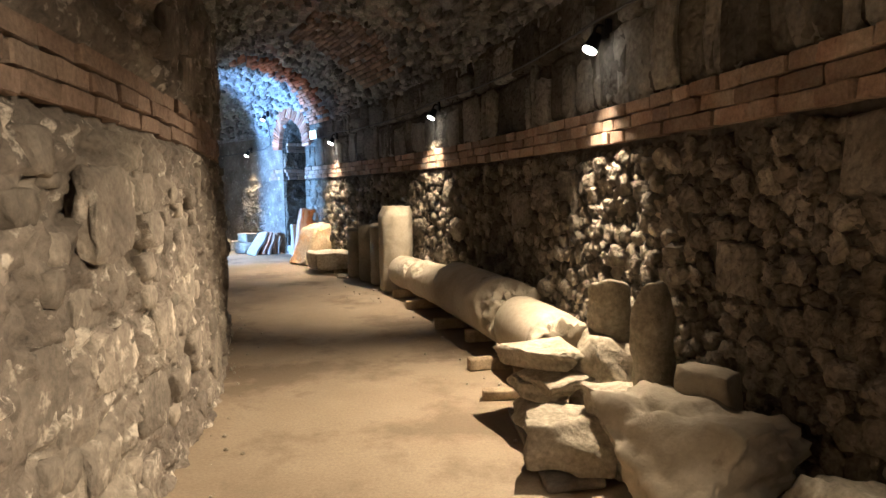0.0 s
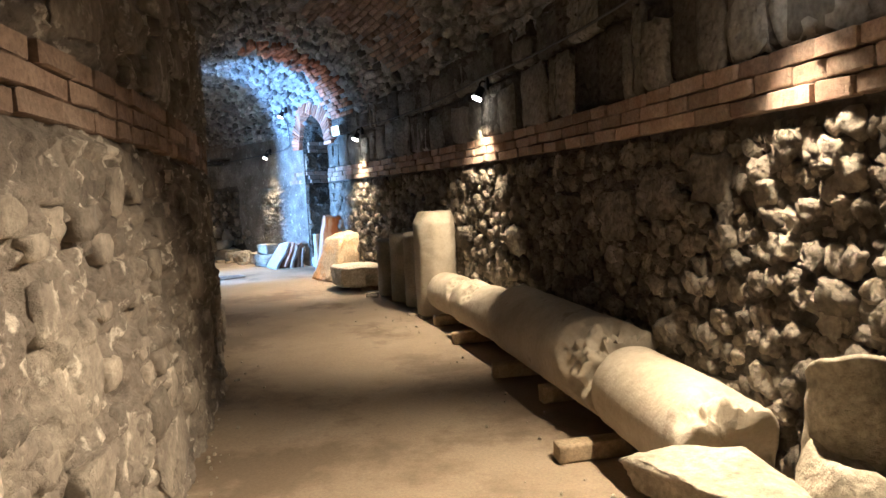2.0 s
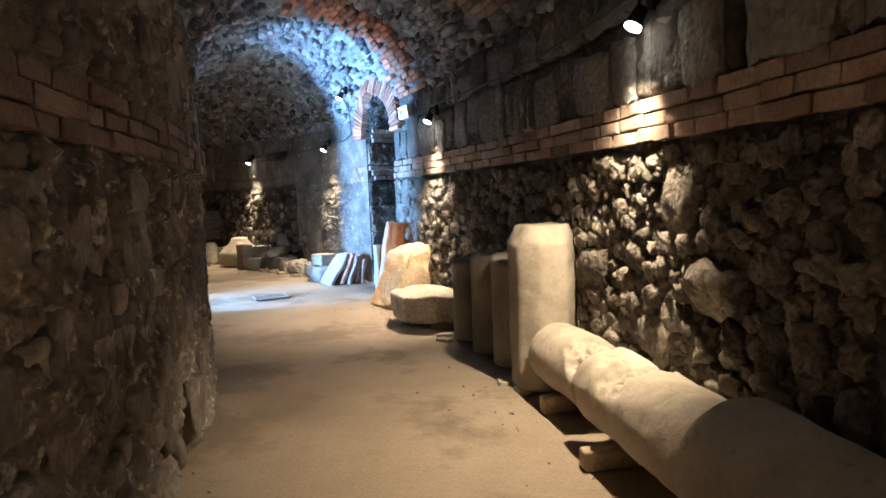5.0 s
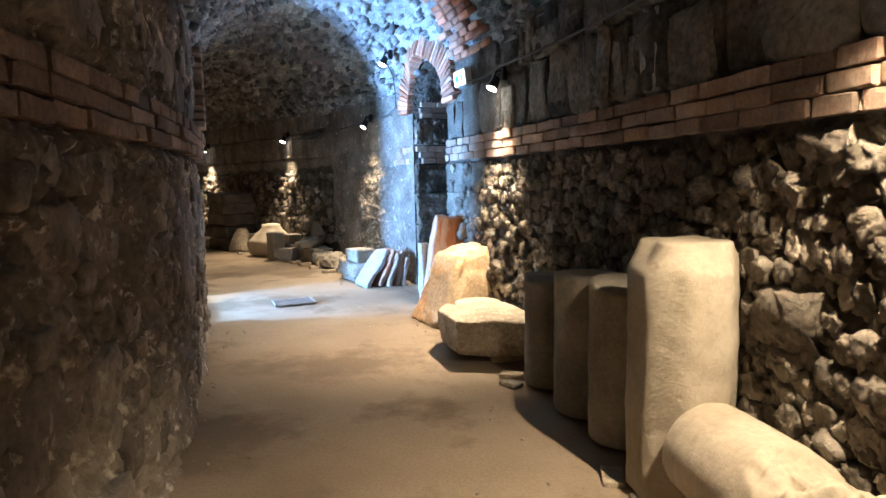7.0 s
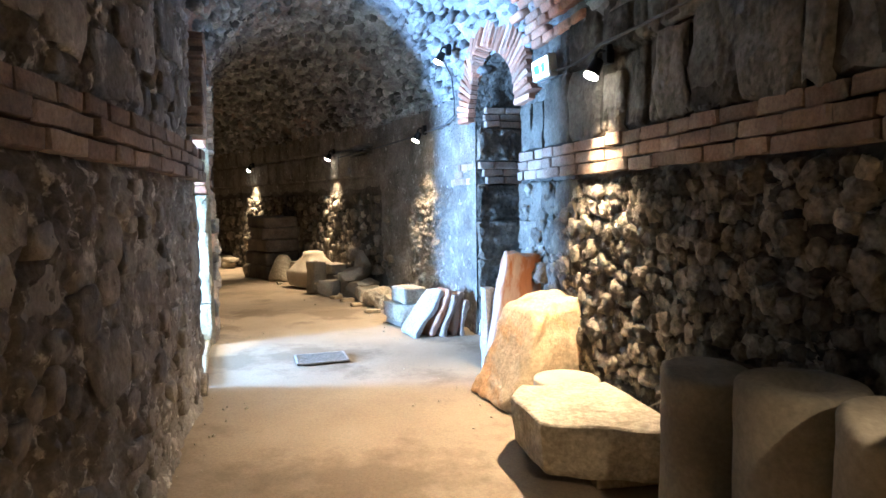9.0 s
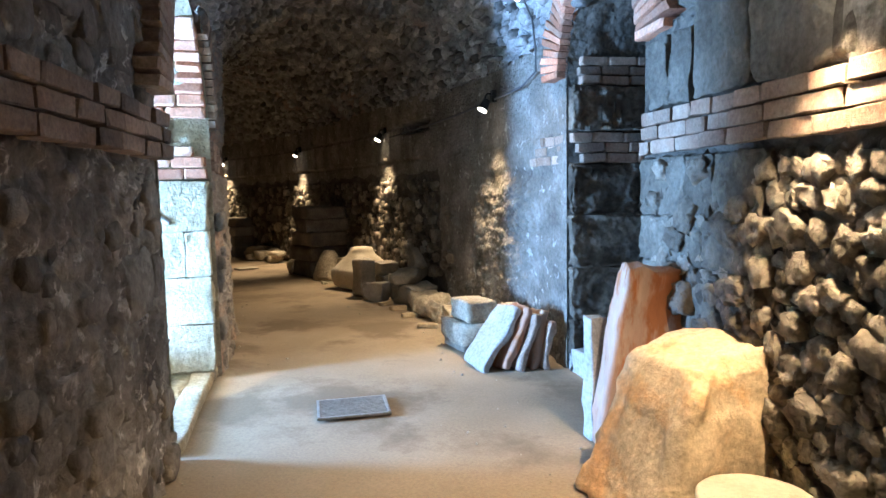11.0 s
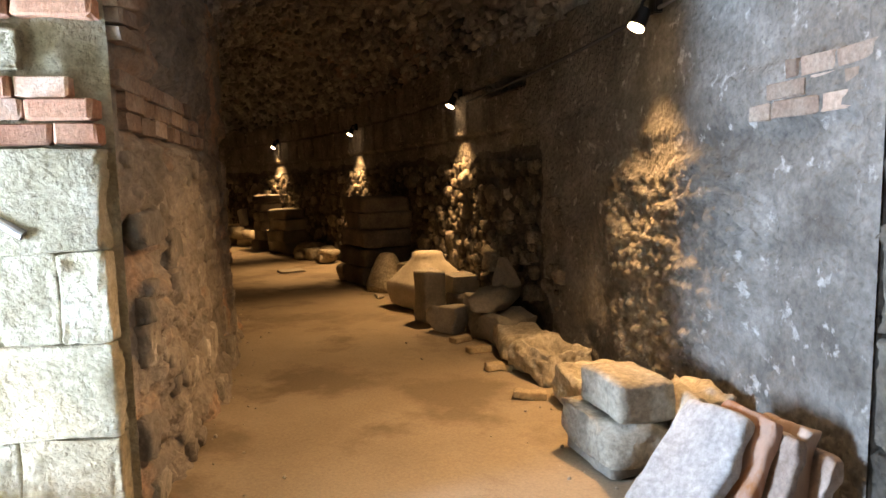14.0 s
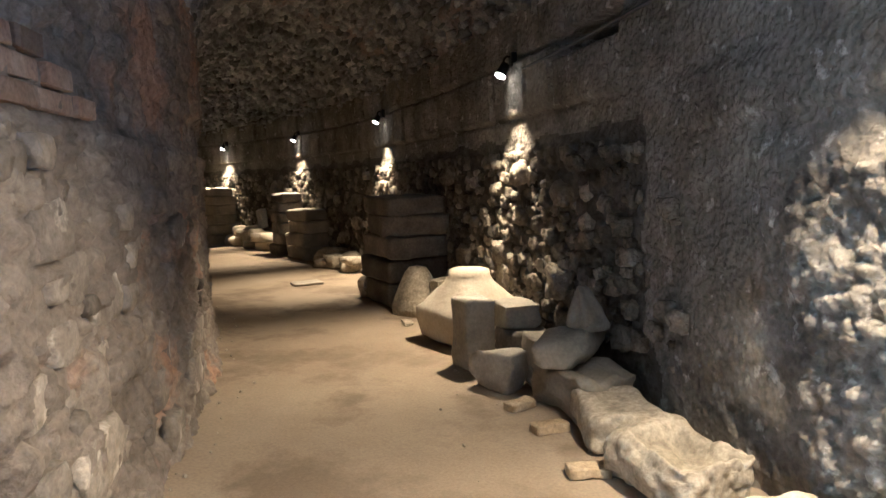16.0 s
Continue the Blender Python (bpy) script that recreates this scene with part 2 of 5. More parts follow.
def sheet(name, us, vs, place, mat, keep=None, smooth=True, parent=None):
    """A grid of u by v, put in space by place(U, V) -> X, Y, Z arrays; keep(U, V) of the cell centres leaves openings."""
    U, V = np.meshgrid(us, vs, indexing="ij")
    X, Y, Z = place(U, V)
    verts = np.stack([X, Y, Z], -1).reshape(-1, 3)
    nu, nv = U.shape
    idx = np.arange(nu * nv).reshape(nu, nv)
    quads = np.stack([idx[:-1, :-1], idx[1:, :-1], idx[1:, 1:], idx[:-1, 1:]], -1)
    if keep is not None:
        cu, cv = (U[:-1, :-1] + U[1:, 1:]) / 2, (V[:-1, :-1] + V[1:, 1:]) / 2
        quads = quads[keep(cu, cv)]
    return link_mesh(name, verts.tolist(), quads.reshape(-1, 4).tolist(), mat, parent, smooth)


def angles(step, *through_these):
    """Angles from TH0 to TH1 at about that step, with lines exactly at the given ones."""
    marks = sorted({TH0, *through_these, TH1})
    out = [TH0]
    for a, b in zip(marks, marks[1:]):
        n = max(1, round((b - a) / step))
        out += [a + (b - a) * (i + 1) / n for i in range(n)]
    return np.array(out)


def heights(step, top, *through_these):
    marks = sorted({-0.15, *through_these, top})
    out = [-0.15]
    for a, b in zip(marks, marks[1:]):
        n = max(1, round((b - a) / step))
        out += [a + (b - a) * (i + 1) / n for i in range(n)]
    return np.array(out)


def polar(th, r):
    a = np.radians(th)
    return CX + r * np.cos(a), CY + r * np.sin(a)


# arched openings: springing height, half width in degrees
ARCH_R = (2.38, (DOOR_R[1] - DOOR_R[0]) / 2, sum(DOOR_R) / 2, 0.60)
ARCH_L = (2.05, (DOOR_L[1] - DOOR_L[0]) / 2, sum(DOOR_L) / 2, 0.85)


def outside_arch(th, z, arch):
    spring, half, mid, rise = arch
    u = np.abs(th - mid) / half
    top = spring + rise * np.sqrt(np.clip(1 - u * u, 0, 1))
    return (u > 1) | (z > top)


SLOT = (47.35, 49.7, 2.33, 2.50)


def relief_out(th, z):
    """How far the outer wall's face stands into the corridor."""
    s = th * 0.4136
    low = 0.045 * rubble(s * 9, z * 10, 3) + 0.05 * fbm(s * 1.5, z * 1.5, 3, 9)
    bare = sstep(-0.1, 0.2, fbm(s * 0.9, z * 0.9, 3, 33) + 0.45 * sstep(39.6, 41.0, th) * sstep(45.0, 43.2, th) * sstep(1.8, 1.4, z) - 0.2)
    crumb = 0.5 * np.abs(fbm(s * 7.0, z * 9.0, 5, 5)) + 0.75 * rubble(s * 9.5, z * 10.5, 6) + 0.5 * rubble(s * 19, z * 20, 8) * sstep(-0.1, 0.1, fbm(s * 4.0, z * 4.0, 3, 37))
    plaster = 0.035 * fbm(s * 2.2, z * 2.2, 6, 21) + 0.062 * bare * crumb + 0.008 * rubble(s * 11, z * 11, 6) - 0.018 * sstep(0.28, 0.36, fbm(s * 3.0, z * 3.0, 4, 47))
    far_low = 0.075 * rubble(s * 5.5, z * 6.0, 4) + 0.05 * fbm(s * 1.5, z * 1.5, 3, 9)
    smooth_zone = sstep(38.4, 39, th) * (1 - sstep(46.5, 48.5, th))
    low = np.where(th > 38, far_low, low) * (1 - smooth_zone) + plaster * smooth_zone
    # tall upright blocks above the brick course
    gu, gv = s / 0.42, (z - BELT1) / 0.5
    row = np.floor(gv)
    fu = gu + 0.5 * np.mod(row, 2) + 0.15 * vnoise(gu * 0.7, row * 3.1, 71)
    eu = np.abs(fu - np.floor(fu) - 0.5) * 2
    ev = np.abs(gv - np.floor(gv) - 0.5) * 2
    joint = np.maximum(sstep(0.86, 1.0, eu), sstep(0.88, 1.0, ev))
    high = 0.03 + 0.045 * hash2(np.floor(fu), row, 5) - 0.07 * joint + 0.03 * fbm(s * 3, z * 3, 4, 15)
    high = high * (1 - smooth_zone) + (0.02 * fbm(s * 2, z * 2, 5, 44)) * smooth_zone
    k = sstep(BELT0 - 0.04, BELT0 + 0.02, z)
    k2 = sstep(BELT1 - 0.02, BELT1 + 0.02, z)
    belt = 0.02 + 0.0 * z
    h = low * (1 - k) + belt * k * (1 - k2) + high * k2
    # a dark slot left by a lost beam
    h = h - 0.3 * sstep(SLOT[0], SLOT[0] + 0.1, th) * sstep(SLOT[1], SLOT[1] - 0.1, th) * sstep(SLOT[2], SLOT[2] + 0.02, z) * sstep(SLOT[3], SLOT[3] - 0.02, z)
    # true edges at the opening
    edge = np.maximum(sstep(0.55, 0.05, np.abs(th - DOOR_R[0])), sstep(0.55, 0.05, np.abs(th - DOOR_R[1])))
    return h * (1 - edge) + 0.03 * edge


def relief_in(th, z):
    s = th * 0.3665
    big = rubble(s * 2.6, z * 3.2, 13)
    small = rubble(s * 7.5, z * 8.0, 14)
    mask = sstep(-0.12, 0.18, fbm(s * 0.8, z * 0.8, 3, 25))
    h = 0.03 + 0.05 * big * (1 - mask) + 0.055 * small * mask + 0.06 * fbm(s * 1.1, z * 1.0, 4, 27)
    k = sstep(BELT0 - 0.05, BELT0, z) * (1 - sstep(BELT1 - 0.02, BELT1 + 0.03, z))
    h = h * (1 - k) + 0.02 * k
    h = h - 0.035 * sstep(0.10, 0.24, fbm(s * 8, z * 5.5, 4, 91)) + 0.018 * sstep(0.08, 0.2, fbm(s * 14, z * 10, 3, 95))
    h = h * (1 - 0.45 * sstep(23, 30, th) * sstep(39, 37, th))
    h = h + 0.022 * rubble(s * 13, z * 13, 17) + 0.07 * sstep(0.35, 0.0, z) ** 2 * (0.6 + 0.8 * vnoise(s * 1.7, s * 0 + 2.0, 3))
    edge = np.maximum(sstep(0.5, 0.05, np.abs(th - DOOR_L[0])), sstep(0.5, 0.05, np.abs(th - DOOR_L[1])))
    return h * (1 - edge) + 0.03 * edge


def vault_point(th, f):
    """f from 0 (outer springing) to pi (inner springing)."""
    ro, ri = r_out(th), r_in(th)
    mid, half = (ro + ri) / 2, (ro - ri) / 2
    s = th * 0.39
    a = f * 1.75
    bond = rubble(s * 3.4, a * 8.5, 31)
    h = 0.10 * bond + 0.06 * fbm(s * 1.1, a * 1.5, 4, 35) - 0.03
    smooth_band = sstep(24.5, 25.2, th) * (1 - sstep(28.6, 29.3, th))
    h = h * (1 - 0.7 * smooth_band)
    r = mid + (half - h) * np.cos(f)
    z = SPRING + (RISE - h) * np.sin(f)
    x, y = polar(th, r)
    return x, y, z


def wall_out_place(th, z):
    r = r_out(th) - relief_out(th, z)
    x, y = polar(th, r)
    return x, y, z


def wall_in_place(th, z):
    r = r_in(th) + relief_in(th, z)
    x, y = polar(th, r)
    return x, y, z


wall_outer = sheet("wall_outer", angles(0.052, *DOOR_R, 12, 30), heights(0.021, SPRING + 0.1, BELT0, BELT1), wall_out_place, M_RUBBLE,
                   lambda th, z: outside_arch(th, z, ARCH_R))
wall_outer.data.materials.append(M_PLASTER)
for f in wall_outer.data.polygons:
    th = math.degrees(math.atan2(f.center.y - CY, f.center.x - CX))
    z = f.center.z
    if 38.36 < th < 46.6 + 0.9 * noise.noise(Vector((th * 0.6, z * 1.5, 0))) or th > 38.36 and z > 1.78 + 0.12 * noise.noise(Vector((th, z, 3))):
        f.material_index = 1
tagged(wall_outer, "dark rubble outer wall of a curved corridor with a brick course", "wall", kind="structure")
wall_inner = sheet("wall_inner", angles(0.06, *DOOR_L), heights(0.022, SPRING + 0.1, BELT0, BELT1), wall_in_place, M_INNER,
                   lambda th, z: outside_arch(th, z, ARCH_L))
wall_inner.data.materials.append(M_INNER_FAR)
for f in wall_inner.data.polygons:
    if math.degrees(math.atan2(f.center.y - CY, f.center.x - CX)) > DOOR_L[1]:
        f.material_index = 1
tagged(wall_inner, "weathered rubble inner wall with a brick course", "wall", kind="structure")


def vault_keep(th, f):
    z = SPRING + RISE * np.sin(f)
    return np.where(f < 1.5, outside_arch(th, z, ARCH_R), outside_arch(th, z, ARCH_L))


ceiling = sheet("ceiling", angles(0.11, *DOOR_R, *DOOR_L), np.linspace(-0.03, math.pi + 0.03, 100), lambda th, f: vault_point(th, f), M_VAULT, vault_keep)
tagged(ceiling, "rough barrel vault of dark rubble and brick", "ceiling", kind="structure")
# Unseen sheet over the vault, added to keep sky light out.
shell = sheet("ceiling_backing", angles(2.0), np.linspace(0, math.pi, 16),
              lambda th, f: (*polar(th, (R_IN + R_OUT) / 2 + 2.1 * np.cos(f)), SPRING - 0.2 + 1.95 * np.sin(f)), M_VAULT)
tagged(shell, "unseen sheet over the barrel vault that keeps sky light out", "ceiling", kind="structure")


def back_place(radius):
    return lambda th, z: (*polar(th, radius + 0 * th), z)


# Unseen sheets behind both walls, added against leaks of sky light.
for nm, radius, arch in (("wall_outer_back", R_OUT + 0.75, ARCH_R), ("wall_inner_back", R_IN - 0.55, ARCH_L)):
    ob = sheet(nm, angles(0.5, *DOOR_R, *DOOR_L), heights(0.1, SPRING + 0.3), back_place(radius), M_RUBBLE,
               lambda th, z, arch=arch: outside_arch(th, z, arch))
    tagged(ob, "unseen sheet behind the rubble wall against light leaks", "wall", kind="structure")


def floor_place(th, r):
    s, q = th * 0.39, r
    z = floor_z(th) + 0.018 * fbm(s * 0.6, q * 0.6, 3, 81) + 0.006 * fbm(s * 5, q * 5, 3, 83)
    z = z + 0.05 * sstep(0.45, 0.0, r - r_in(th)) * (0.5 + vnoise(s * 2.2, q * 0, 5)) * ((th < DOOR_L[0]) | (th > DOOR_L[1]))
    x, y = polar(th, r)
    return x, y, z


floor = sheet("floor", angles(0.25), np.linspace(R_IN - 0.5, R_OUT + 0.7, 60), floor_place, M_EARTH)
tagged(floor, "beaten sandy earth floor with worn pale and damp patches", "floor", kind="structure")

# Added caps, out of view, that keep sky light out of both ends.
for th, nm in ((TH0 + 0.05, "wall_end"), (TH1 - 0.05, "wall_far_end")):
    bm = bmesh.new()
    bmesh.ops.create_cube(bm, size=1, matrix=Matrix.Translation(ring(th, (R_IN + R_OUT) / 2, 1.9)) @ Matrix.Rotation(radians(th), 4, "Z") @ Matrix.Diagonal((4.6, 0.4, 4.4, 1)))
    tagged(part(nm, bm, M_RUBBLE), "unseen cap keeping sky light out at the corridor end", "wall", kind="structure")


# ---- passage to daylight in the inner wall, and the stair passage in the outer wall ----
def passage(name, doors, arch, r0, r1, inward, mat, label):
    """Two side walls and a small barrel vault running radially from the corridor."""
    spring, half, mid, rise = arch
    w = half * math.pi / 180 * (R_IN if inward else R_OUT)
    a = radians(mid)
    along = Vector((math.cos(a), math.sin(a), 0))
    side = Vector((-math.sin(a), math.cos(a), 0))
    base = Vector((CX, CY, 0))

    def place(q, f):
        # q: 0 to 1 along; f: running length up one wall, over the arch and down the other
        h1 = spring + 0.2
        arc = math.pi
        up = f < 1
        down = f > 2
        g = np.clip(f - 1, 0, 1) * arc
        across = np.where(up, -w, np.where(down, w, -w * np.cos(g)))
        z = np.where(up, -0.2 + f * h1, np.where(down, -0.2 + (3 - f) * h1, spring + rise * np.sin(g)))
        rr = r0 + (r1 - r0) * q
        if inward:
            rr = rr - 0.055 * (1 - q) * (1 - np.clip(f - 1, 0, 1))
        dent = 0.05 * rubble(rr * 4, (f * 2.2) * 4.5, 61 if inward else 64) + 0.03 * fbm(rr * 2, f * 4, 3, 66)
        k = 1 - dent / w * sstep(0.0, 0.08, q)
        across = across * k
        z = np.where(up | down, z, spring + (z - spring) * k)
        return (base.x + along.x * rr + side.x * across, base.y + along.y * rr + side.y * across, z)

    ob = sheet(name, np.linspace(0, 1, 60), np.linspace(0, 3, 150), place, mat)
    return tagged(ob, label, "wall", kind="structure"), along, side, base, w


wall_stair, AL_R, SD_R, BASE_R, W_R = passage("wall_stair_passage", DOOR_R, ARCH_R, R_OUT - 0.03, R_OUT + 2.6, False, M_RUBBLE,
                                              "dark rubble side walls and vault of a stair passage")
wall_day, AL_L, SD_L, BASE_L, W_L = passage("wall_day_passage", DOOR_L, ARCH_L, R_IN + 0.03, R_IN - 2.6, True, M_ASHLAR,
                                            "sunlit pale stone side walls of a passage to daylight")
# Added wall: the passage depth is assumed, this gives its dark end.
bm = bmesh.new()
p = ring(ARCH_R[2], R_OUT + 2.7, 1.6)
bmesh.ops.create_cube(bm, size=1, matrix=Matrix.Translation(p) @ Matrix.Rotation(radians(ARCH_R[2]), 4, "Z") @ Matrix.Diagonal((0.25, 2.4, 3.8, 1)))
tagged(part("wall_stair_end", bm, M_RUBBLE), "added rubble wall giving the stair passage a dark end", "wall", kind="structure")

# ground outside, reaching the horizon
bm = bmesh.new()
bmesh.ops.create_circle(bm, cap_ends=True, radius=1500, segments=48, matrix=Matrix.Translation((CX, CY, -0.22)))
tagged(part("ground", bm, M_EARTH), "dry pale ground outside the passage", "ground", kind="structure")

# ---- lamps ----
LAMPS = [2.0, 11.8, 21.15, 31.55, 42.1, 51.4, 62.1, 72.5, 81.2]
AIMS = [2.1, 1.3, 0.5, 0.55, 1.1, 0.7, 0.6, 0.5, 0.5]      # how far into the corridor each one points, at the floor
WIDTHS = [120, 116, 98, 98, 116, 104, 100, 100, 100]            # opening of each beam
LEANS = [0.0, -0.6, 1.5, 0.6, 0.0, 0.0, 0.0, 0.0, 0.0]      # degrees by which each one points along the corridor
SHIELDS = [0.95, 0.74, 0.95, 0.80, 0.80, 0.76, 0.76, 0.76, 0.76]    # the shields narrow the beam along the wall
for th, aim, wide, on, shield in zip(LAMPS, AIMS, WIDTHS, LEANS, SHIELDS):
    li = bpy.data.lights.new("spot", "SPOT")
    li.energy, li.color = (700 if th < 15 else 420 if th < 25 else 560 if th < 40 else 440 if th < 55 else 600), (1.0, 0.735, 0.44)
    li.spot_size, li.spot_blend, li.shadow_soft_size = radians(wide), 0.8, 0.02
    ro = float(r_out(th))
    lo = new("spot_light", li)
    lo.matrix_world = look(ring(th, ro - 0.23, 2.28), ring(th + on, ro - 0.23 - aim, 0.0)) @ Matrix.Diagonal((shield, 1, 1, 1))
li = bpy.data.lights.new("arch_spot", "SPOT")
li.energy, li.color, li.spot_size, li.spot_blend, li.shadow_soft_size = 120, (1.0, 0.88, 0.70), radians(130), 1.0, 0.03
lo = new("arch_spot_light", li)
lo.matrix_world = look(ring(38.9, R_OUT - 0.50, 3.05), ring(38.5, R_IN + 1.4, 0.0))
# daylight in the mouth of the passage
li = bpy.data.lights.new("day", "AREA")
li.energy, li.color, li.shape, li.size, li.size_y = 1800, (0.28, 0.54, 1.0), "RECTANGLE", 0.5, 1.6
lo = new("daylight", li)
lo.matrix_world = look(ring(37.9, R_IN - 2.75, 1.05), ring(37.6, R_OUT, 3.5))
sun = bpy.data.lights.new("sun", "SUN")
sun.energy, sun.angle, sun.color = 5.0, radians(0.5), (1.0, 0.90, 0.72)
SUN_WAY = Vector((math.cos(radians(57)), math.sin(radians(57)), -0.84))
new("sun", sun).matrix_world = look((0, 0, 0), SUN_WAY)


# ---- shapes of stone ----
def rock_bm(size, seed, cuts=7, rough=0.10, sub=3, square=0.72):
    """A broken block: a ball squared up, cut by random planes, then worn. Its foot is at z = 0."""
    rnd = random.Random(seed)
    bm = bmesh.new()
    bmesh.ops.create_icosphere(bm, subdivisions=sub, radius=1.0)
    planes = []
    for _ in range(cuts):
        n = Vector((rnd.uniform(-1, 1), rnd.uniform(-1, 1), rnd.uniform(-1, 1))).normalized()
        planes.append((n, rnd.uniform(0.62, 0.85)))
    planes += [(Vector(a), square) for a in ((1, 0, 0), (-1, 0, 0), (0, 1, 0), (0, -1, 0), (0, 0, 1), (0, 0, -1))]
    for v in bm.verts:
        v.co *= 1.25
        for n, d in planes:
            e = v.co.dot(n) - d
            if e > 0:
                v.co -= n * e
    off = Vector((seed * 1.7, seed * 0.9, seed * 2.3))
    for v in bm.verts:
        k = 1 + rough * (noise.noise(v.co * 1.8 + off) + 0.5 * noise.noise(v.co * 5 + off) + 0.35 * noise.noise(v.co * 11 + off))
        v.co *= k
    fit_box(bm, size)
    return bm


def fit_box(bm, size):
    lo = Vector([min(v.co[i] for v in bm.verts) for i in range(3)])
    hi = Vector([max(v.co[i] for v in bm.verts) for i in range(3)])
    for v in bm.verts:
        v.co = Vector([(v.co[i] - lo[i]) / (hi[i] - lo[i]) * size[i] for i in range(3)]) - Vector((size[0] / 2, size[1] / 2, 0))


def soften(ob, angle=0.7):
    ob.data.polygons.foreach_set("use_smooth", [True] * len(ob.data.polygons))
    return ob


def rock(name, m, size, seed, mat, label, category="stone", group="", **kw):
    ob = soften(part(name, rock_bm(size, seed, **kw), mat))
    ob.matrix_world = m
    return tagged(ob, label, category, group)


def block_bm(size, seed, cut=0.03, rough=0.010, seg=9, top=(1.0, 1.0), tight=0.6):
    """A dressed block with rounded, chipped edges, its foot at z = 0; top: how its upper face narrows."""
    bm = bmesh.new()
    bmesh.ops.create_cube(bm, size=1)
    bmesh.ops.subdivide_edges(bm, edges=bm.edges, cuts=seg, use_grid_fill=True)
    off = Vector((seed * 3.1, seed * 1.3, seed * 0.7))
    half = Vector(size) / 2
    for v in bm.verts:
        c = Vector([math.copysign(abs(x * 2) ** tight, x) for x in v.co])
        q = Vector([half[i] * c[i] for i in range(3)])
        # round the edges: inner box plus a ball of radius cut
        rad = min(cut * (1.0 + 0.9 * noise.noise(q * 6 + off)), min(half) * 0.9)
        core = Vector([max(-half[i] + rad, min(half[i] - rad, q[i])) for i in range(3)])
        d = q - core
        if d.length > rad > 0:
            q = core + d.normalized() * rad
        q += Vector((noise.noise(q * 4 + off), noise.noise(q * 4 + off * 2), noise.noise(q * 4 + off * 3))) * rough * 1.6
        q += Vector((noise.noise(q * 15 + off), noise.noise(q * 15 + off * 2), noise.noise(q * 15 + off * 3))) * rough * 0.8
        u = (q.z + half.z) / (2 * half.z)
        q.x *= 1 + (top[0] - 1) * u
        q.y *= 1 + (top[1] - 1) * u
        v.co = q + Vector((0, 0, half.z))
    return bm


def block(name, m, size, seed, mat, label, category="stone block", group="", **kw):
    ob = soften(part(name, block_bm(size, seed, **kw), mat))
    ob.matrix_world = m
    return tagged(ob, label, category, group)


def drum_bm(radius, length, seed, taper=0.0, broken=(0.0, 0.0), worn=0.008, rim=0.02, seg=48, rings=32, hole=0.0, slant=0.0, scars=(), facets=0.0, chamfer=0.0):
    """A column drum along z from its foot; broken: how ragged its two ends are; hole: radius of a socket in its upper end."""
    bm = bmesh.new()
    off = Vector((seed * 2.1, seed * 1.7, seed * 0.9))
    loops = []
    for i in range(rings + 1):
        u = i / rings
        # closer rings at the two ends
        u = 0.5 - 0.5 * math.cos(math.pi * u)
        z = u * length
        r0 = radius * (1 - taper * u)
        e = min(u, 1 - u) * length
        if e < rim:
            r0 -= rim * (1 - math.sqrt(max(0.0, 1 - (1 - e / rim) ** 2)))
        loop = []
        for k in range(seg):
            a = 2 * math.pi * k / seg
            d = Vector((math.cos(a), math.sin(a), 0))
            r1 = r0
            if facets:
                turn8 = (a + math.pi / 8) % (math.pi / 4) - math.pi / 8
                r1 = r0 * (1 - facets + facets * 0.94 / math.cos(turn8))
            if chamfer and length - z < chamfer:
                r1 -= 0.75 * (chamfer - (length - z)) * (0.65 + 0.35 * math.cos(4 * a))
            q = d * r1 + Vector((0, 0, z))
            q += d * worn * (noise.noise(q * 3 + off) + 0.6 * noise.noise(q * 11 + off))
            for low, amount in ((True, broken[0]), (False, broken[1])):
                w = (1 - u) if low else u
                if amount and w > 0.6:
                    rag = 0.55 + noise.noise(d * 1.2 + off) + 0.15 * noise.noise(d * 5 + off)
                    q.z += (1 if low else -1) * amount * max(0.0, rag) * ((w - 0.6) / 0.4)
                    q -= d * amount * 0.25 * max(0.0, rag) * ((w - 0.6) / 0.4) ** 6 * radius * 1.2
            for way, zc, size, deep in scars:
                k = (q - (Vector(way) * radius + Vector((0, 0, zc)))).length / size * (1 + 0.35 * noise.noise(q * 9 + off))
                if k < 1:
                    q -= d * deep * min(1.0, (1 - k) * 5) * (0.75 + 0.7 * noise.noise(q * 14 + off) + 0.6 * noise.noise(q * 34 + off))
            if slant and u > 0.4:
                q.z -= slant * (0.5 - 0.5 * d.x) ** 1.5 * (u - 0.4) / 0.6
            loop.append(bm.verts.new(q))
        loops.append(loop)
    for a, b in zip(loops, loops[1:]):
        for k in range(seg):
            bm.faces.new((a[k], a[(k + 1) % seg], b[(k + 1) % seg], b[k]))
    for loop, amount, upper in ((loops[0], broken[0], False), (loops[-1], broken[1], True)):
        prev = loop
        cen = sum((v.co for v in loop), Vector()) / seg
        steps = [0.85, 0.65, 0.42, 0.2]
        for f in steps:
            nxt = []
            for v in loop:
                q = cen + (v.co - cen) * f
                sink = 0.5 * amount * (1 - f) * (-1 if upper else 1)
                q.z += sink + (0.45 * amount + 0.006) * (noise.noise(q * 8 + off) + 0.5 * noise.noise(q * 19 + off))
                if hole and upper and f * radius < hole * 1.6:
                    q.z -= 0.06
                nxt.append(bm.verts.new(q))
            for k in range(seg):
                bm.faces.new((prev[k], prev[(k + 1) % seg], nxt[(k + 1) % seg], nxt[k]))
            prev = nxt
        bm.faces.new(prev)
    return bm


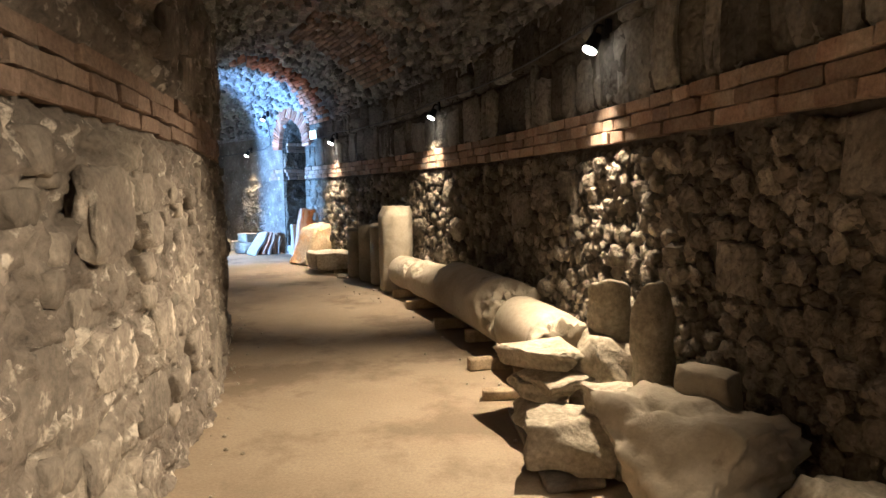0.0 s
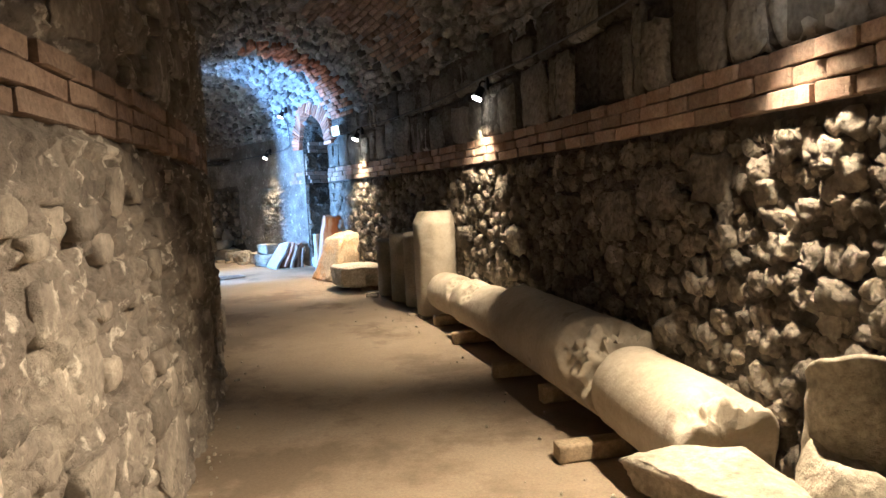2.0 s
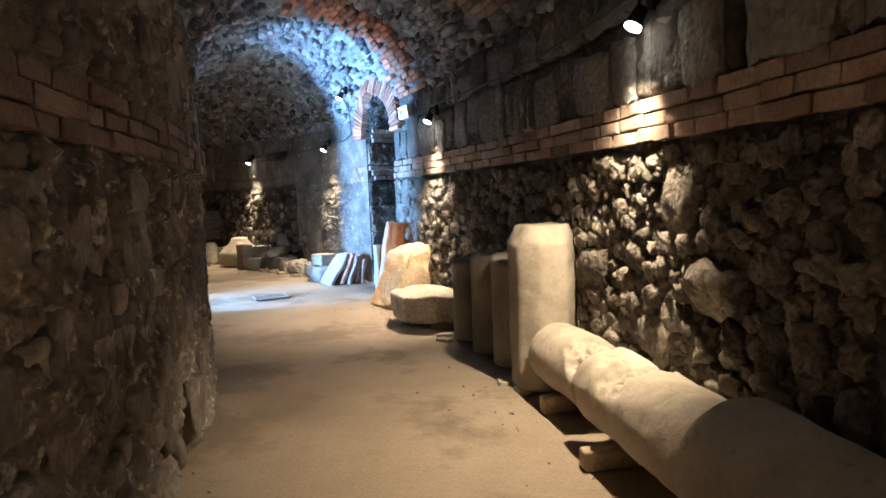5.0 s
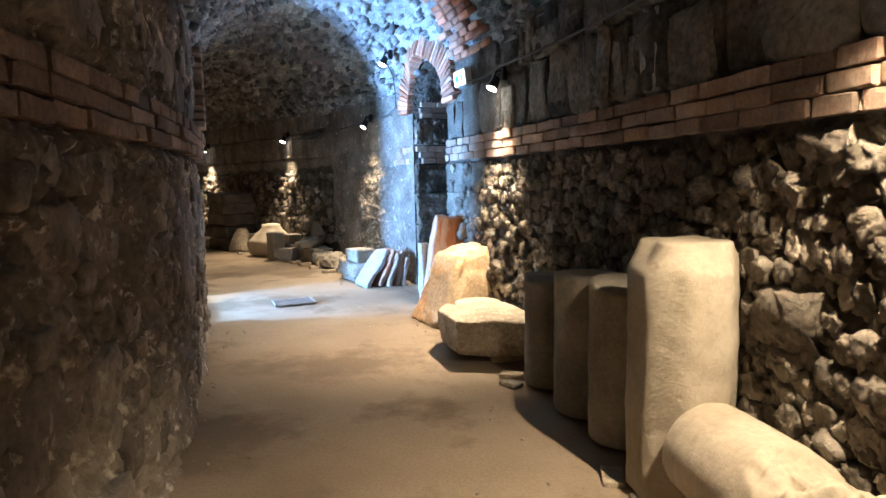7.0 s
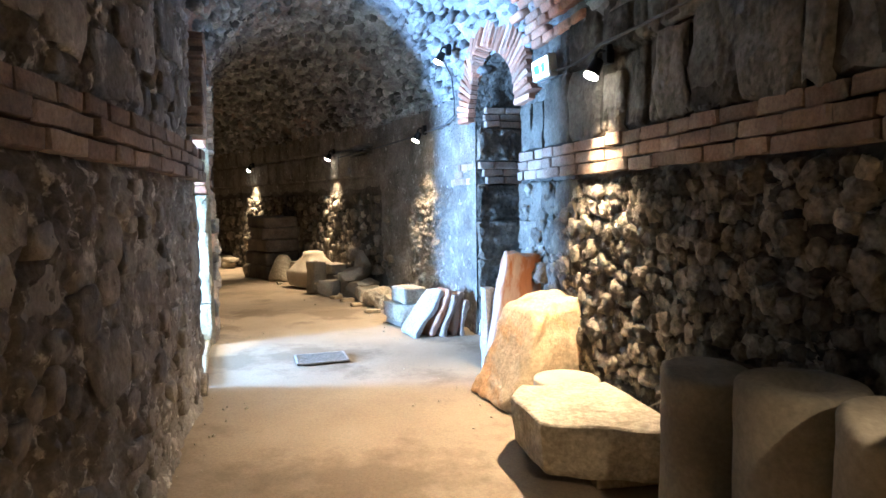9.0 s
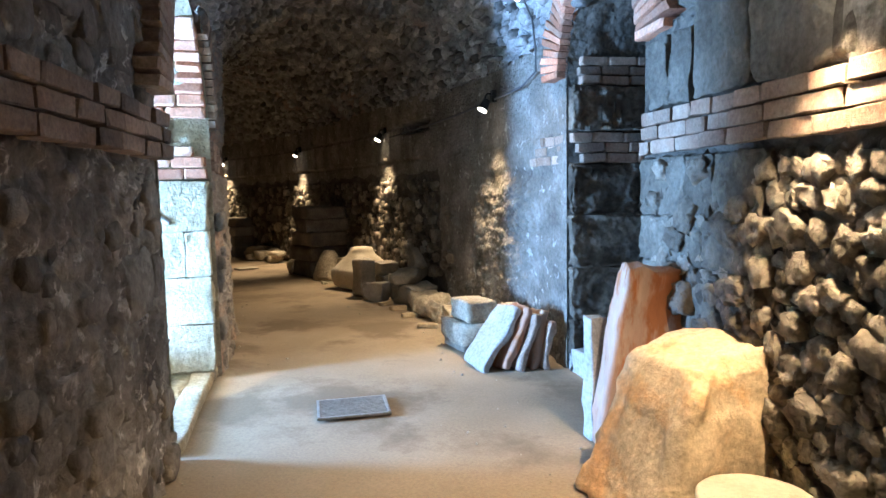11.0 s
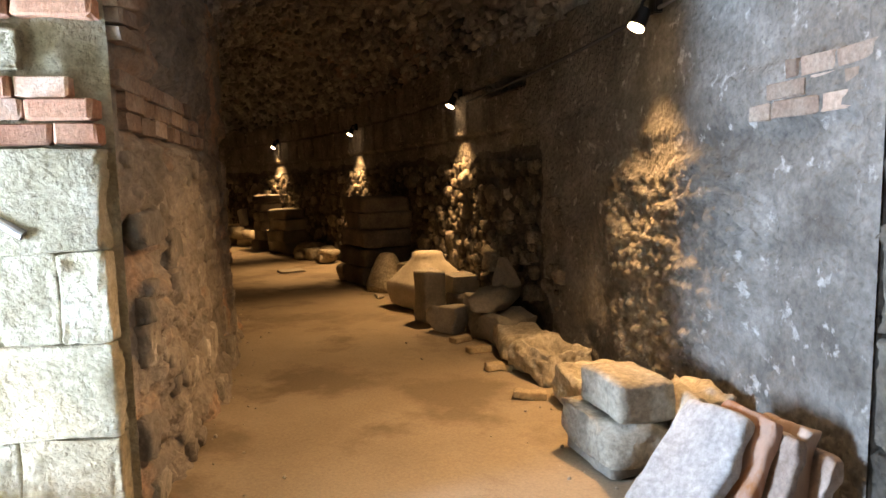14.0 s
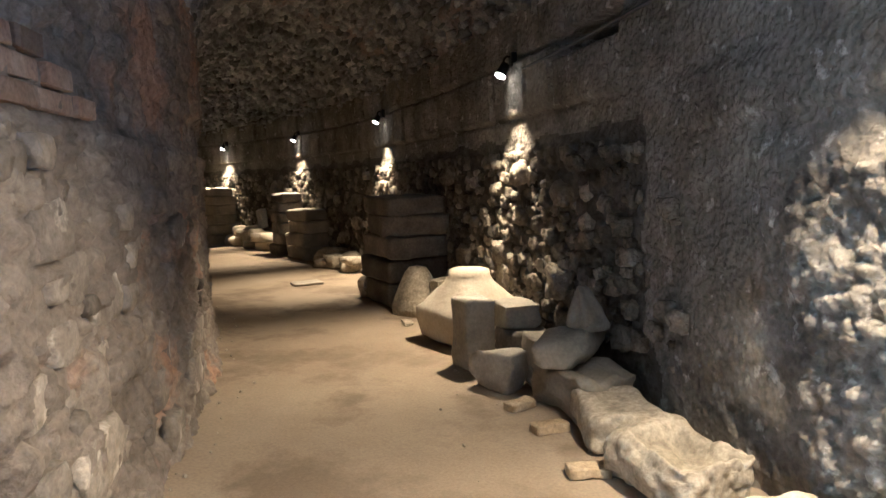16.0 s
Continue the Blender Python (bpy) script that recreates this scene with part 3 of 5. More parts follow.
def drum(name, m, radius, length, seed, mat, label, category="column drum", group="", **kw):
    ob = soften(part(name, drum_bm(radius, length, seed, **kw), mat))
    ob.matrix_world = m
    return tagged(ob, label, category, group)


def lying(th_a, th_b, r, radius, up=0.1):
    """Pose and length of a drum that lies along the corridor from th_a to th_b."""
    a, b = ring(th_a, r, float(floor_z(th_a)) + radius + up), ring(th_b, r, float(floor_z(th_b)) + radius + up)
    return Matrix.Translation(a) @ (b - a).to_track_quat("Z", "Y").to_matrix().to_4x4(), (b - a).length


# ---- fallen drums on bearers ----
for a, b, r, rad, up, seed, br, label in (
        (12.0, 14.22, 23.45, 0.24, 0.09, 1, (0.04, 0.0), "smooth limestone drum, its broken end hollow, on timber bearers"),
        (14.40, 18.55, 23.46, 0.28, 0.10, 2, (0.04, 0.0), "thick limestone drum with a crumbling end on timber bearers"),
        (18.72, 21.55, 23.48, 0.235, 0.10, 3, (0.05, 0.05), "pitted limestone drum with rough patches on timber bearers"),
        (21.70, 23.62, 23.51, 0.22, 0.10, 4, (0.06, 0.0), "narrow limestone drum with a broken side on timber bearers")):
    m, length = lying(a, b, r, rad, up)
    local = m.to_3x3().inverted()
    side = local @ (Vector((0, 0, 0.75)) - ring(a, 0.7) + ring(a, 0.0)).normalized()
    crown = local @ (Vector((0, 0, 1.0)) - ring(a, 0.1) + ring(a, 0.0)).normalized()
    scars = {1: [(crown, 0.0, 0.20, 0.05), (side, 0.02, 0.12, 0.03)], 2: [(side, 0.05, 0.30, 0.06), (crown, 0.0, 0.20, 0.07)], 3: [(crown, 0.85, 0.24, 0.05), (side, 0.80, 0.16, 0.03)], 4: [(crown, 0.05, 0.26, 0.06)]}[seed]
    drum("column_drum", m, rad, length, seed, M_MARBLE, label, group="row of fallen drums", broken=br, worn=0.012 if seed > 2 else 0.006, rings=84, seg=72, scars=scars)
for i, (th, r_end, w) in enumerate(((13.0, 23.22, 0.10), (14.05, 22.98, 0.10), (16.3, 23.24, 0.09), (17.85, 23.12, 0.09), (20.75, 23.16, 0.09), (22.9, 23.26, 0.08))):
    block("timber_bearer", on_floor(th, r_end + 0.23, turn=90 + (i * 37 % 11 - 5)), (0.46, w, 0.115 if i != 1 else 0.10), 200 + i, M_WOOD,
          "short pale timber bearer under stone drums", "timber", "bearers under the drums", cut=0.006, rough=0.003, seg=3)

# ---- standing shafts ----
drum("standing_shaft", on_floor(24.15, 23.50, up=0.03), 0.245, 1.19, 11, M_MARBLE, "tall upright pale limestone shaft with chamfered top", rim=0.012, worn=0.014, facets=0.7, chamfer=0.13, rings=60, scars=[((0.0, -1.0, 0.0), 1.05, 0.12, 0.02), ((-0.8, -0.6, 0.0), 0.45, 0.07, 0.012)])
for th, r, rad, h, seed, lab, hole, slope in ((25.62, 23.50, 0.185, 0.93, 12, "upright grey column shaft beside a pale one, its top sloping", 0.0, 0.07),
                                              (26.72, 23.50, 0.21, 0.885, 13, "upright grey column shaft with a socket in its top", 0.07, 0.0),
                                              (28.05, 23.48, 0.19, 0.79, 14, "dark grey upright column shaft with a worn top", 0.0, 0.03)):
    drum("standing_shaft", on_floor(th, r, up=0.02), rad, h, seed, M_GREY, lab, group="upright shafts", hole=hole, rim=0.03, slant=slope, rings=48)
for i, (th, r) in enumerate(((24.6, 23.25), (23.95, 23.30), (28.2, 23.20), (28.6, 23.26))):
    block("stone_wedge", on_floor(th, r, turn=i * 23 - 20), (0.16, 0.11, 0.035), 210 + i, M_ROUGH, "flat pale stone wedge on the earth floor", "stone", "flat wedges", cut=0.01, seg=4)


def polygon_slab(m, seed):
    """A thick slab with six sides, chipped rim."""
    bm = bmesh.new()
    outline = [(-0.46, -0.34), (-0.42, -0.14), (-0.20, 0.35), (0.27, 0.37), (0.49, 0.26), (0.47, -0.32)]
    off = Vector((seed, seed, seed))
    loops = []
    pts = []
    for (x0, y0), (x1, y1) in zip(outline, outline[1:] + outline[:1]):
        for k in range(9):
            pts.append((x0 + (x1 - x0) * k / 9, y0 + (y1 - y0) * k / 9))
    for z, f in ((0.0, 0.90), (0.03, 0.95), (0.10, 0.975), (0.18, 0.99), (0.25, 1.0), (0.275, 0.985), (0.285, 0.95)):
        loop = []
        for x, y in pts:
            q = Vector((x * f, y * f, z))
            q += 0.014 * noise.noise_vector(q * 6 + off) + 0.006 * noise.noise_vector(q * 17 + off)
            loop.append(bm.verts.new(q))
        loops.append(loop)
    n = len(pts)
    for a, b in zip(loops, loops[1:]):
        for k in range(n):
            bm.faces.new((a[k], a[(k + 1) % n], b[(k + 1) % n], b[k]))
    prev = loops[-1]
    for f in (0.6, 0.25):
        nxt = [bm.verts.new(Vector((v.co.x * f, v.co.y * f, 0.285 + 0.006 * noise.noise(v.co * 9 * f)))) for v in loops[-1]]
        for k in range(n):
            bm.faces.new((prev[k], prev[(k + 1) % n], nxt[(k + 1) % n], nxt[k]))
        prev = nxt
    bm.faces.new(prev)
    bm.faces.new(loops[0][::-1])
    ob = part("polygonal_slab", bm, M_ROUGH)
    ob.matrix_world = m
    return tagged(ob, "thick pale six-sided stone slab raised on bearers", "stone slab")


polygon_slab(on_floor(30.1, 23.30, up=0.075), 15)
for i, (th, r) in enumerate(((29.6, 23.47), (30.6, 23.47))):
    block("timber_bearer", on_floor(th, r, turn=90), (0.46, 0.09, 0.078), 220 + i, M_WOOD, "short timber bearer under a stone slab", "timber", "bearers under the slab", cut=0.006, rough=0.003, seg=3)
M_BOULDER = material("boulder_ochre", [(0.46, 0.38, 0.27), (0.58, 0.45, 0.30), (0.60, 0.36, 0.18)], patch=1.6, bump=0.6, fine=30,
                     stain=(0.58, 0.34, 0.16), stain_scale=1.6, stain_cut=(0.5, 0.6))
bm = block_bm((0.58, 0.72, 0.78), 19, cut=0.07, rough=0.024, seg=21)
for v in bm.verts:
    u = v.co.z / 0.80
    v.co.x *= 1.10 - 0.25 * u
    if v.co.y > -0.1:
        v.co.y = -0.1 + (v.co.y + 0.1) * (1.05 - 0.62 * u)
    v.co.z -= 0.30 * u * max(0.0, v.co.y + 0.22)
    v.co += 0.014 * noise.noise_vector(v.co * 11)
boulder = soften(part("boulder", bm, M_BOULDER))
boulder.matrix_world = on_floor(33.15, 23.42, turn=10)
tagged(boulder, "large rough ochre and cream boulder against the wall", "boulder")
drum("low_drum", on_floor(31.85, 23.46), 0.22, 0.30, 18, M_MARBLE, "low pale drum slice lying beside a boulder", rim=0.015)


def pink_slab(m):
    bm = block_bm((0.17, 0.46, 1.03), 17, cut=0.02, rough=0.014, seg=15)
    for v in bm.verts:
        u = v.co.z / 1.03
        v.co.y *= 1 - 0.38 * u * u
        v.co.y -= 0.05 * u
        v.co.x -= 0.07 * u
        v.co.z += (0.16 * v.co.y + 0.03 * noise.noise(v.co * 9)) * float(sstep(0.7, 1.0, u))
        v.co += 0.012 * noise.noise_vector(Vector((v.co.x * 6, v.co.y * 12, v.co.z * 3)))
    ob = soften(part("pink_slab", bm, M_PINK))
    ob.matrix_world = m
    return tagged(ob, "tall leaning slab of veined pink and orange marble", "marble slab")


pink_slab(on_floor(34.7, 23.52, turn=-6))
block("white_post", on_floor(35.05, 23.34, turn=10), (0.10, 0.11, 0.72), 19, M_WHITE, "small upright white marble post beside pink slab", "marble post", cut=0.012)

# ---- slabs leaning in a row by the opening ----
M_BROWN = material("brown_marble", [(0.30, 0.20, 0.15), (0.42, 0.32, 0.26), (0.55, 0.47, 0.40)], patch=4.0, bump=0.4, fine=35, vary=0.2)
for i, (th, r, h, w, thick, lean, mat, lab) in enumerate((
        (38.95, 23.03, 0.58, 0.34, 0.065, 36, M_WHITE, "pale grey-white marble slab leaning on others"),
        (38.85, 23.22, 0.54, 0.28, 0.06, 27, M_PINK, "pinkish marble slab leaning among others"),
        (38.70, 23.34, 0.46, 0.28, 0.06, 20, M_BROWN, "brownish marble slab leaning among others"),
        (38.82, 23.46, 0.47, 0.26, 0.07, 15, M_PINK, "pinkish broken slab leaning among others"),
        (38.65, 23.56, 0.38, 0.24, 0.06, 9, M_BROWN, "short brown slab leaning against the wall"))):
    p = ring(th, r, float(floor_z(th)))
    m = Matrix.Translation(p) @ Matrix.Rotation(radians(th + 90 + 14 - i * 3), 4, "Z") @ Matrix.Rotation(radians(lean), 4, "X")
    block("leaning_slab", m, (w, thick, h), 20 + i, mat, lab, "marble slab", "leaning slabs", cut=0.02, rough=0.016, seg=13)

# ---- blocks along the outer wall beyond the opening ----
block("stacked_block", on_floor(40.75, 23.22, turn=8), (0.44, 0.36, 0.07), 30, M_GREY, "thin grey base stones under a stack", "stone block", "small stack", cut=0.012)
rock("stacked_block", on_floor(40.72, 23.22, turn=8, up=0.06), (0.50, 0.40, 0.20), 31, M_ROUGH, "rough broken pale block under a dressed one", "stone block", "small stack", square=0.6)
block("stacked_block", on_floor(40.70, 23.25, turn=5, up=0.25), (0.40, 0.30, 0.20), 32, M_ROUGH, "dressed pale block on top of a small stack", "stone block", "small stack", cut=0.03)
rock("rough_stone", on_floor(40.4, 23.52), (0.50, 0.25, 0.42), 33, M_ROUGH, "crumbling pale stone lump against the plaster wall", cuts=4, rough=0.3, sub=4)


def grooved_block(m, size, seed, label, radius, depth):
    """A flat block with a round sinking in its upper face."""
    bm = block_bm(size, seed, cut=0.035, rough=0.016, seg=45, tight=1.0)
    for v in bm.verts:
        if v.co.z > size[2] * 0.8:
            d = math.hypot(v.co.x, v.co.y)
            if radius * 0.76 < d < radius and v.co.x + 0.4 * v.co.y > -0.3 * radius:
                v.co.z -= depth
            elif math.hypot(v.co.x - 0.02, v.co.y) < radius * 0.22:
                v.co.z -= depth * 1.4
            v.co.z += 0.01 * noise.noise(v.co * 6)
    ob = soften(part("grooved_block", bm, M_ROUGH))
    ob.matrix_world = m
    return tagged(ob, label, "stone block")


def trough_block(m, size, seed, label):
    bm = block_bm(size, seed, cut=0.05, rough=0.028, seg=29, tight=1.0)
    for v in bm.verts:
        if v.co.z > size[2] * 0.75:
            e = max(abs(v.co.x) / (size[0] / 2), abs(v.co.y) / (size[1] / 2))
            e += 0.25 * noise.noise(v.co * 5) + 0.35 * v.co.x / size[0]
            v.co.z -= 0.11 * float(sstep(0.85, 0.40, e)) + 0.04 * noise.noise(v.co * 5)
    ob = soften(part("trough_block", bm, M_ROUGH))
    ob.matrix_world = m
    return tagged(ob, label, "stone trough")


grooved_block(on_floor(42.35, 23.42, turn=-3), (0.62, 0.42, 0.225), 34, "flat cream block with a round groove and socket", 0.16, 0.055)
trough_block(on_floor(44.35, 23.41, turn=12), (0.54, 0.42, 0.25), 35, "worn cream stone basin with a sunk top")
block("flat_stone", on_floor(45.85, 23.42, turn=-8, up=0.02), (0.52, 0.40, 0.19), 36, M_ROUGH, "broad flat cream stone on low offcuts", "flat stone", cut=0.05, rough=0.022, seg=13)
block("flat_stone", on_floor(47.1, 23.42, turn=9, up=0.0, tilt=(0, 4)), (0.60, 0.40, 0.26), 37, M_GREY, "worn flat grey stone with a cut edge", "flat stone", cut=0.06, rough=0.045, seg=13)
for i, (th, r) in enumerate(((43.2, 23.08), (44.9, 23.08), (46.3, 23.10), (47.3, 23.06))):
    block("stone_wedge", on_floor(th, r, turn=70 + i * 15), (0.20, 0.10, 0.05), 230 + i, M_WOOD, "short flat timber offcut beside stone blocks", "timber", "offcuts", cut=0.006, seg=3)
rock("broken_stone", on_floor(48.45, 23.10, turn=30), (0.36, 0.30, 0.27), 38, M_GREY, "rounded grey broken stone on the floor", "stone", "broken stones")
rock("broken_stone", on_floor(48.15, 23.42, turn=10), (0.40, 0.34, 0.36), 39, M_GREY, "squared grey broken stone beside others", "stone", "broken stones", square=0.58)
rock("broken_stone", on_floor(49.5, 23.42), (0.40, 0.34, 0.30), 40, M_DARK, "dark lava stone between pale fragments", "stone", "broken stones")
rock("broken_stone", on_floor(49.9, 23.42, up=0.28), (0.40, 0.30, 0.20), 41, M_GREY, "grey block resting on a dark stone", "stone", "broken stones", square=0.58)
rock("capital_fragment", on_floor(47.35, 23.42, turn=-42, up=0.25, tilt=(0, 8)), (0.66, 0.32, 0.25), 42, M_GREY, "grey carved fragment lying on other stones", "carved fragment")
block("broken_stone", on_floor(47.15, 23.48, turn=20, up=0.46, tilt=(0, 8)), (0.25, 0.20, 0.29), 43, M_GREY, "pointed grey stone perched on a carved fragment", "stone", "broken stones", cut=0.06, rough=0.03, seg=13, top=(0.22, 0.5))
block("stone_stump", on_floor(49.75, 23.06, turn=12), (0.27, 0.24, 0.55), 44, M_GREY, "upright square grey stone stump with a broken top", "stone stump", cut=0.02, rough=0.014)


def lathe(name, m, profile, seed, mat, label, category, squareness=0.0, seg=40):
    """A turned or pyramidal stone: profile of (radius, height); squareness bends the round plan to a square."""
    bm = bmesh.new()
    off = Vector((seed, seed * 2, seed * 3))
    loops = []
    for r, z, sq in profile:
        loop = []
        for k in range(seg):
            a = 2 * math.pi * (k + 0.5) / seg
            c, s = math.cos(a), math.sin(a)
            f = 1 + sq * (1 / max(abs(c), abs(s)) - 1)
            q = Vector((c * r * f, s * r * f, z))
            q += 0.012 * noise.noise_vector(q * 5 + off) + 0.006 * noise.noise_vector(q * 16 + off)
            loop.append(bm.verts.new(q))
        loops.append(loop)
    for a, b in zip(loops, loops[1:]):
        for k in range(seg):
            bm.faces.new((a[k], a[(k + 1) % seg], b[(k + 1) % seg], b[k]))
    bm.faces.new(loops[0][::-1])
    bm.faces.new(loops[-1])
    ob = soften(part(name, bm, mat))
    ob.matrix_world = m
    return tagged(ob, label, category)


lathe("upturned_capital", on_floor(51.75, 23.30, turn=18),
      [(0.30, 0.02, 0.2), (0.36, 0.06, 0.7), (0.38, 0.20, 0.9), (0.385, 0.31, 0.9), (0.36, 0.34, 0.8), (0.29, 0.45, 0.5), (0.215, 0.55, 0.1), (0.185, 0.60, 0.0), (0.18, 0.65, 0.0), (0.10, 0.665, 0.0)],
      45, M_MARBLE, "pale limestone capital standing upside down like a pyramid", "capital")
lathe("stone_cone", on_floor(55.2, 23.22, turn=30),
      [(0.24, 0.0, 0.6), (0.25, 0.10, 0.6), (0.20, 0.28, 0.4), (0.13, 0.46, 0.3), (0.09, 0.52, 0.2), (0.04, 0.53, 0.0)], 46, M_ROUGH,
      "blunt pale cone-shaped stone standing on the floor", "stone")
rock("broken_stone", on_floor(54.5, 23.45), (0.36, 0.30, 0.42), 47, M_ROUGH, "squared pale stone beside a cone-shaped one", "stone", "broken stones", square=0.58)
rock("broken_stone", on_floor(53.9, 22.95), (0.18, 0.12, 0.05), 48, M_ROUGH, "thin pale stone flake on the floor", "stone", "broken stones")


def stack(th, r, sizes, seed, mat, label, group, gap=0.012):
    """Dressed slabs piled one on another, each its own thing."""
    rnd = random.Random(seed)
    up = 0.0
    for i, (w, d, h) in enumerate(sizes):
        m = on_floor(th + rnd.uniform(-0.12, 0.12), r + rnd.uniform(-0.03, 0.03), turn=rnd.uniform(-7, 7), up=up)
        ob = soften(part("piled_slab", block_bm((w, d, h), seed * 10 + i, cut=0.035, rough=0.02, seg=8), mat))
        ob.matrix_world = m
        tagged(ob, label, "stone slab", group)
        up += h + gap - 0.01


stack(57.1, 23.35, [(0.86, 0.80, 0.30), (0.92, 0.84, 0.27), (0.88, 0.82, 0.26), (0.94, 0.80, 0.24), (0.90, 0.74, 0.22)], 5, M_DARK,
      "heavy dark lava stone slab in a tall pile", "tall pile of slabs")
rock("broken_stone", on_floor(58.4, 23.05), (0.34, 0.30, 0.30), 60, M_ROUGH, "pale broken stone at the foot of a pile", "stone", "broken stones")
stack(70.3, 23.80, [(0.95, 0.6, 0.26), (0.85, 0.6, 0.25), (0.9, 0.55, 0.24), (0.8, 0.5, 0.22)], 6, M_GREY, "grey stone slab in a low pile", "low pile of slabs")
stack(72.6, 23.75, [(0.55, 0.6, 0.24), (0.5, 0.55, 0.22), (0.55, 0.55, 0.22), (0.5, 0.5, 0.22), (0.52, 0.5, 0.20), (0.5, 0.45, 0.18)], 7, M_DARK,
      "dark stone slab in a narrow tall pile", "narrow pile of slabs")
stack(81.3, 23.78, [(0.9, 0.7, 0.26), (0.85, 0.7, 0.25), (0.9, 0.65, 0.24), (0.85, 0.6, 0.24), (0.8, 0.6, 0.22), (0.75, 0.55, 0.2)], 8, M_GREY,
      "grey stone slab in a far pile", "far pile of slabs")
rnd = random.Random(4)
for i in range(9):
    th = 64.3 + i * 0.46
    rock("pale_rubble", on_floor(th, 23.62 + rnd.uniform(-0.12, 0.25), turn=rnd.uniform(0, 180), up=0.0 if i % 3 else 0.12),
         (rnd.uniform(0.3, 0.55), rnd.uniform(0.25, 0.4), rnd.uniform(0.14, 0.26)), 300 + i, M_ROUGH, "pale broken stone in a low heap", "stone", "low pale heap", sub=2)
for i in range(18):
    th = 74.9 + (i % 9) * 0.55 + rnd.uniform(-0.2, 0.2)
    rock("pale_rubble", on_floor(th, 23.85 + rnd.uniform(-0.25, 0.12), turn=rnd.uniform(0, 180), up=0.0 if i < 9 else 0.20),
         (rnd.uniform(0.25, 0.5), rnd.uniform(0.25, 0.4), rnd.uniform(0.2, 0.32)), 330 + i, M_MARBLE, "whitish broken stone in a lamplit heap", "stone", "lamplit heap", sub=2)
block("white_block", on_floor(76.4, 23.93, up=0.48, tilt=(0, 14)), (0.24, 0.16, 0.44), 360, M_WHITE, "white upright marble block on a heap", "stone block")

# ---- rocks where the walk begins ----
bm = rock_bm((0.72, 0.58, 0.56), 71, cuts=4, rough=0.16, sub=5, square=0.8)
for v in bm.verts:
    for hole, wide in ((Vector((0.12, 0.10, 0.52)), 0.07), (Vector((-0.10, 0.33, 0.22)), 0.08), (Vector((-0.22, 0.02, 0.50)), 0.05)):
        k = (v.co - hole).length / wide
        if k < 1:
            v.co += (Vector((0, 0, 0.25)) - v.co).normalized() * 0.08 * (1 - k * k)
big = soften(part("holed_boulder", bm, M_MARBLE))
big.matrix_world = on_floor(7.75, 23.30, turn=10)
tagged(big, "big smooth pale boulder with dark hollows", "boulder")
rock("cream_stone", on_floor(5.55, 23.36, turn=-10), (0.52, 0.50, 0.62), 72, M_ROUGH, "rough cream stone beside a big boulder", sub=4)
rock("round_stone", on_floor(9.45, 23.05, turn=-20, up=0.05), (0.50, 0.46, 0.24), 73, M_ROUGH, "rounded cream stone on a dark slab", cuts=5, rough=0.12, sub=4)
block("dark_slab", on_floor(10.1, 23.04, turn=-6), (1.10, 0.30, 0.06), 74, M_DARK, "thin dark slab under pale rocks", "stone slab")
rock("angular_stone", on_floor(9.3, 23.36, turn=15), (0.52, 0.40, 0.43), 75, M_ROUGH, "angular cream stone in a heap", sub=4)
for i, (th, r, w, d_, h, up) in enumerate(((10.7, 23.08, 0.70, 0.36, 0.14, 0.05), (11.0, 23.12, 0.62, 0.34, 0.13, 0.18), (10.6, 23.14, 0.58, 0.30, 0.11, 0.29), (10.95, 23.13, 0.66, 0.34, 0.14, 0.37))):
    rock("flat_flake", on_floor(th, r, turn=-16 + 10 * i, up=up, tilt=(-7, 4)), (w, d_, h), 76 + i, M_ROUGH, "flat jagged limestone flake in a pile", "stone", "piled flakes", cuts=10, rough=0.14, sub=4)
block("timber_bearer", on_floor(12.15, 23.18, turn=80), (0.60, 0.10, 0.07), 240, M_WOOD, "short timber bearer under limestone flakes", "timber", cut=0.006, seg=3)
rock("porous_chunk", on_floor(10.2, 23.42, turn=25, up=0.0), (0.46, 0.36, 0.62), 80, M_ROUGH, "porous cream rock chunk beside upright stumps", cuts=6, rough=0.20, sub=4)
drum("broken_stump", on_floor(10.75, 23.50, turn=160, tilt=(0, 3)), 0.15, 0.92, 81, M_ROUGH, "pale column stump with a jagged top", "column stump", broken=(0, 0.02), slant=0.16, taper=0.16, rings=56, group="upright stumps", worn=0.02)
drum("broken_stump", on_floor(9.25, 23.50, turn=175, tilt=(2, -3)), 0.12, 0.98, 82, M_ROUGH, "slim pale column stump broken to a point", "column stump", broken=(0, 0.02), slant=0.46, taper=0.20, rings=56, group="upright stumps", worn=0.022)
block("square_stump", on_floor(8.25, 23.52, turn=38), (0.23, 0.23, 0.64), 83, M_MARBLE, "short squared pale stump against the wall", "column stump", cut=0.04, rough=0.02)


# ---- lamps on the outer wall ----
def tube_bm(points, radius, seg=8):
    bm = bmesh.new()
    rings_ = []
    for i, p in enumerate(points):
        d = (Vector(points[min(i + 1, len(points) - 1)]) - Vector(points[max(i - 1, 0)])).normalized()
        q = d.to_track_quat("Z", "Y").to_matrix()
        rings_.append([bm.verts.new(Vector(p) + q @ Vector((math.cos(2 * math.pi * k / seg) * radius, math.sin(2 * math.pi * k / seg) * radius, 0))) for k in range(seg)])
    for a, b in zip(rings_, rings_[1:]):
        for k in range(seg):
            bm.faces.new((a[k], a[(k + 1) % seg], b[(k + 1) % seg], b[k]))
    bm.faces.new(rings_[0][::-1])
    bm.faces.new(rings_[-1])
    return bm


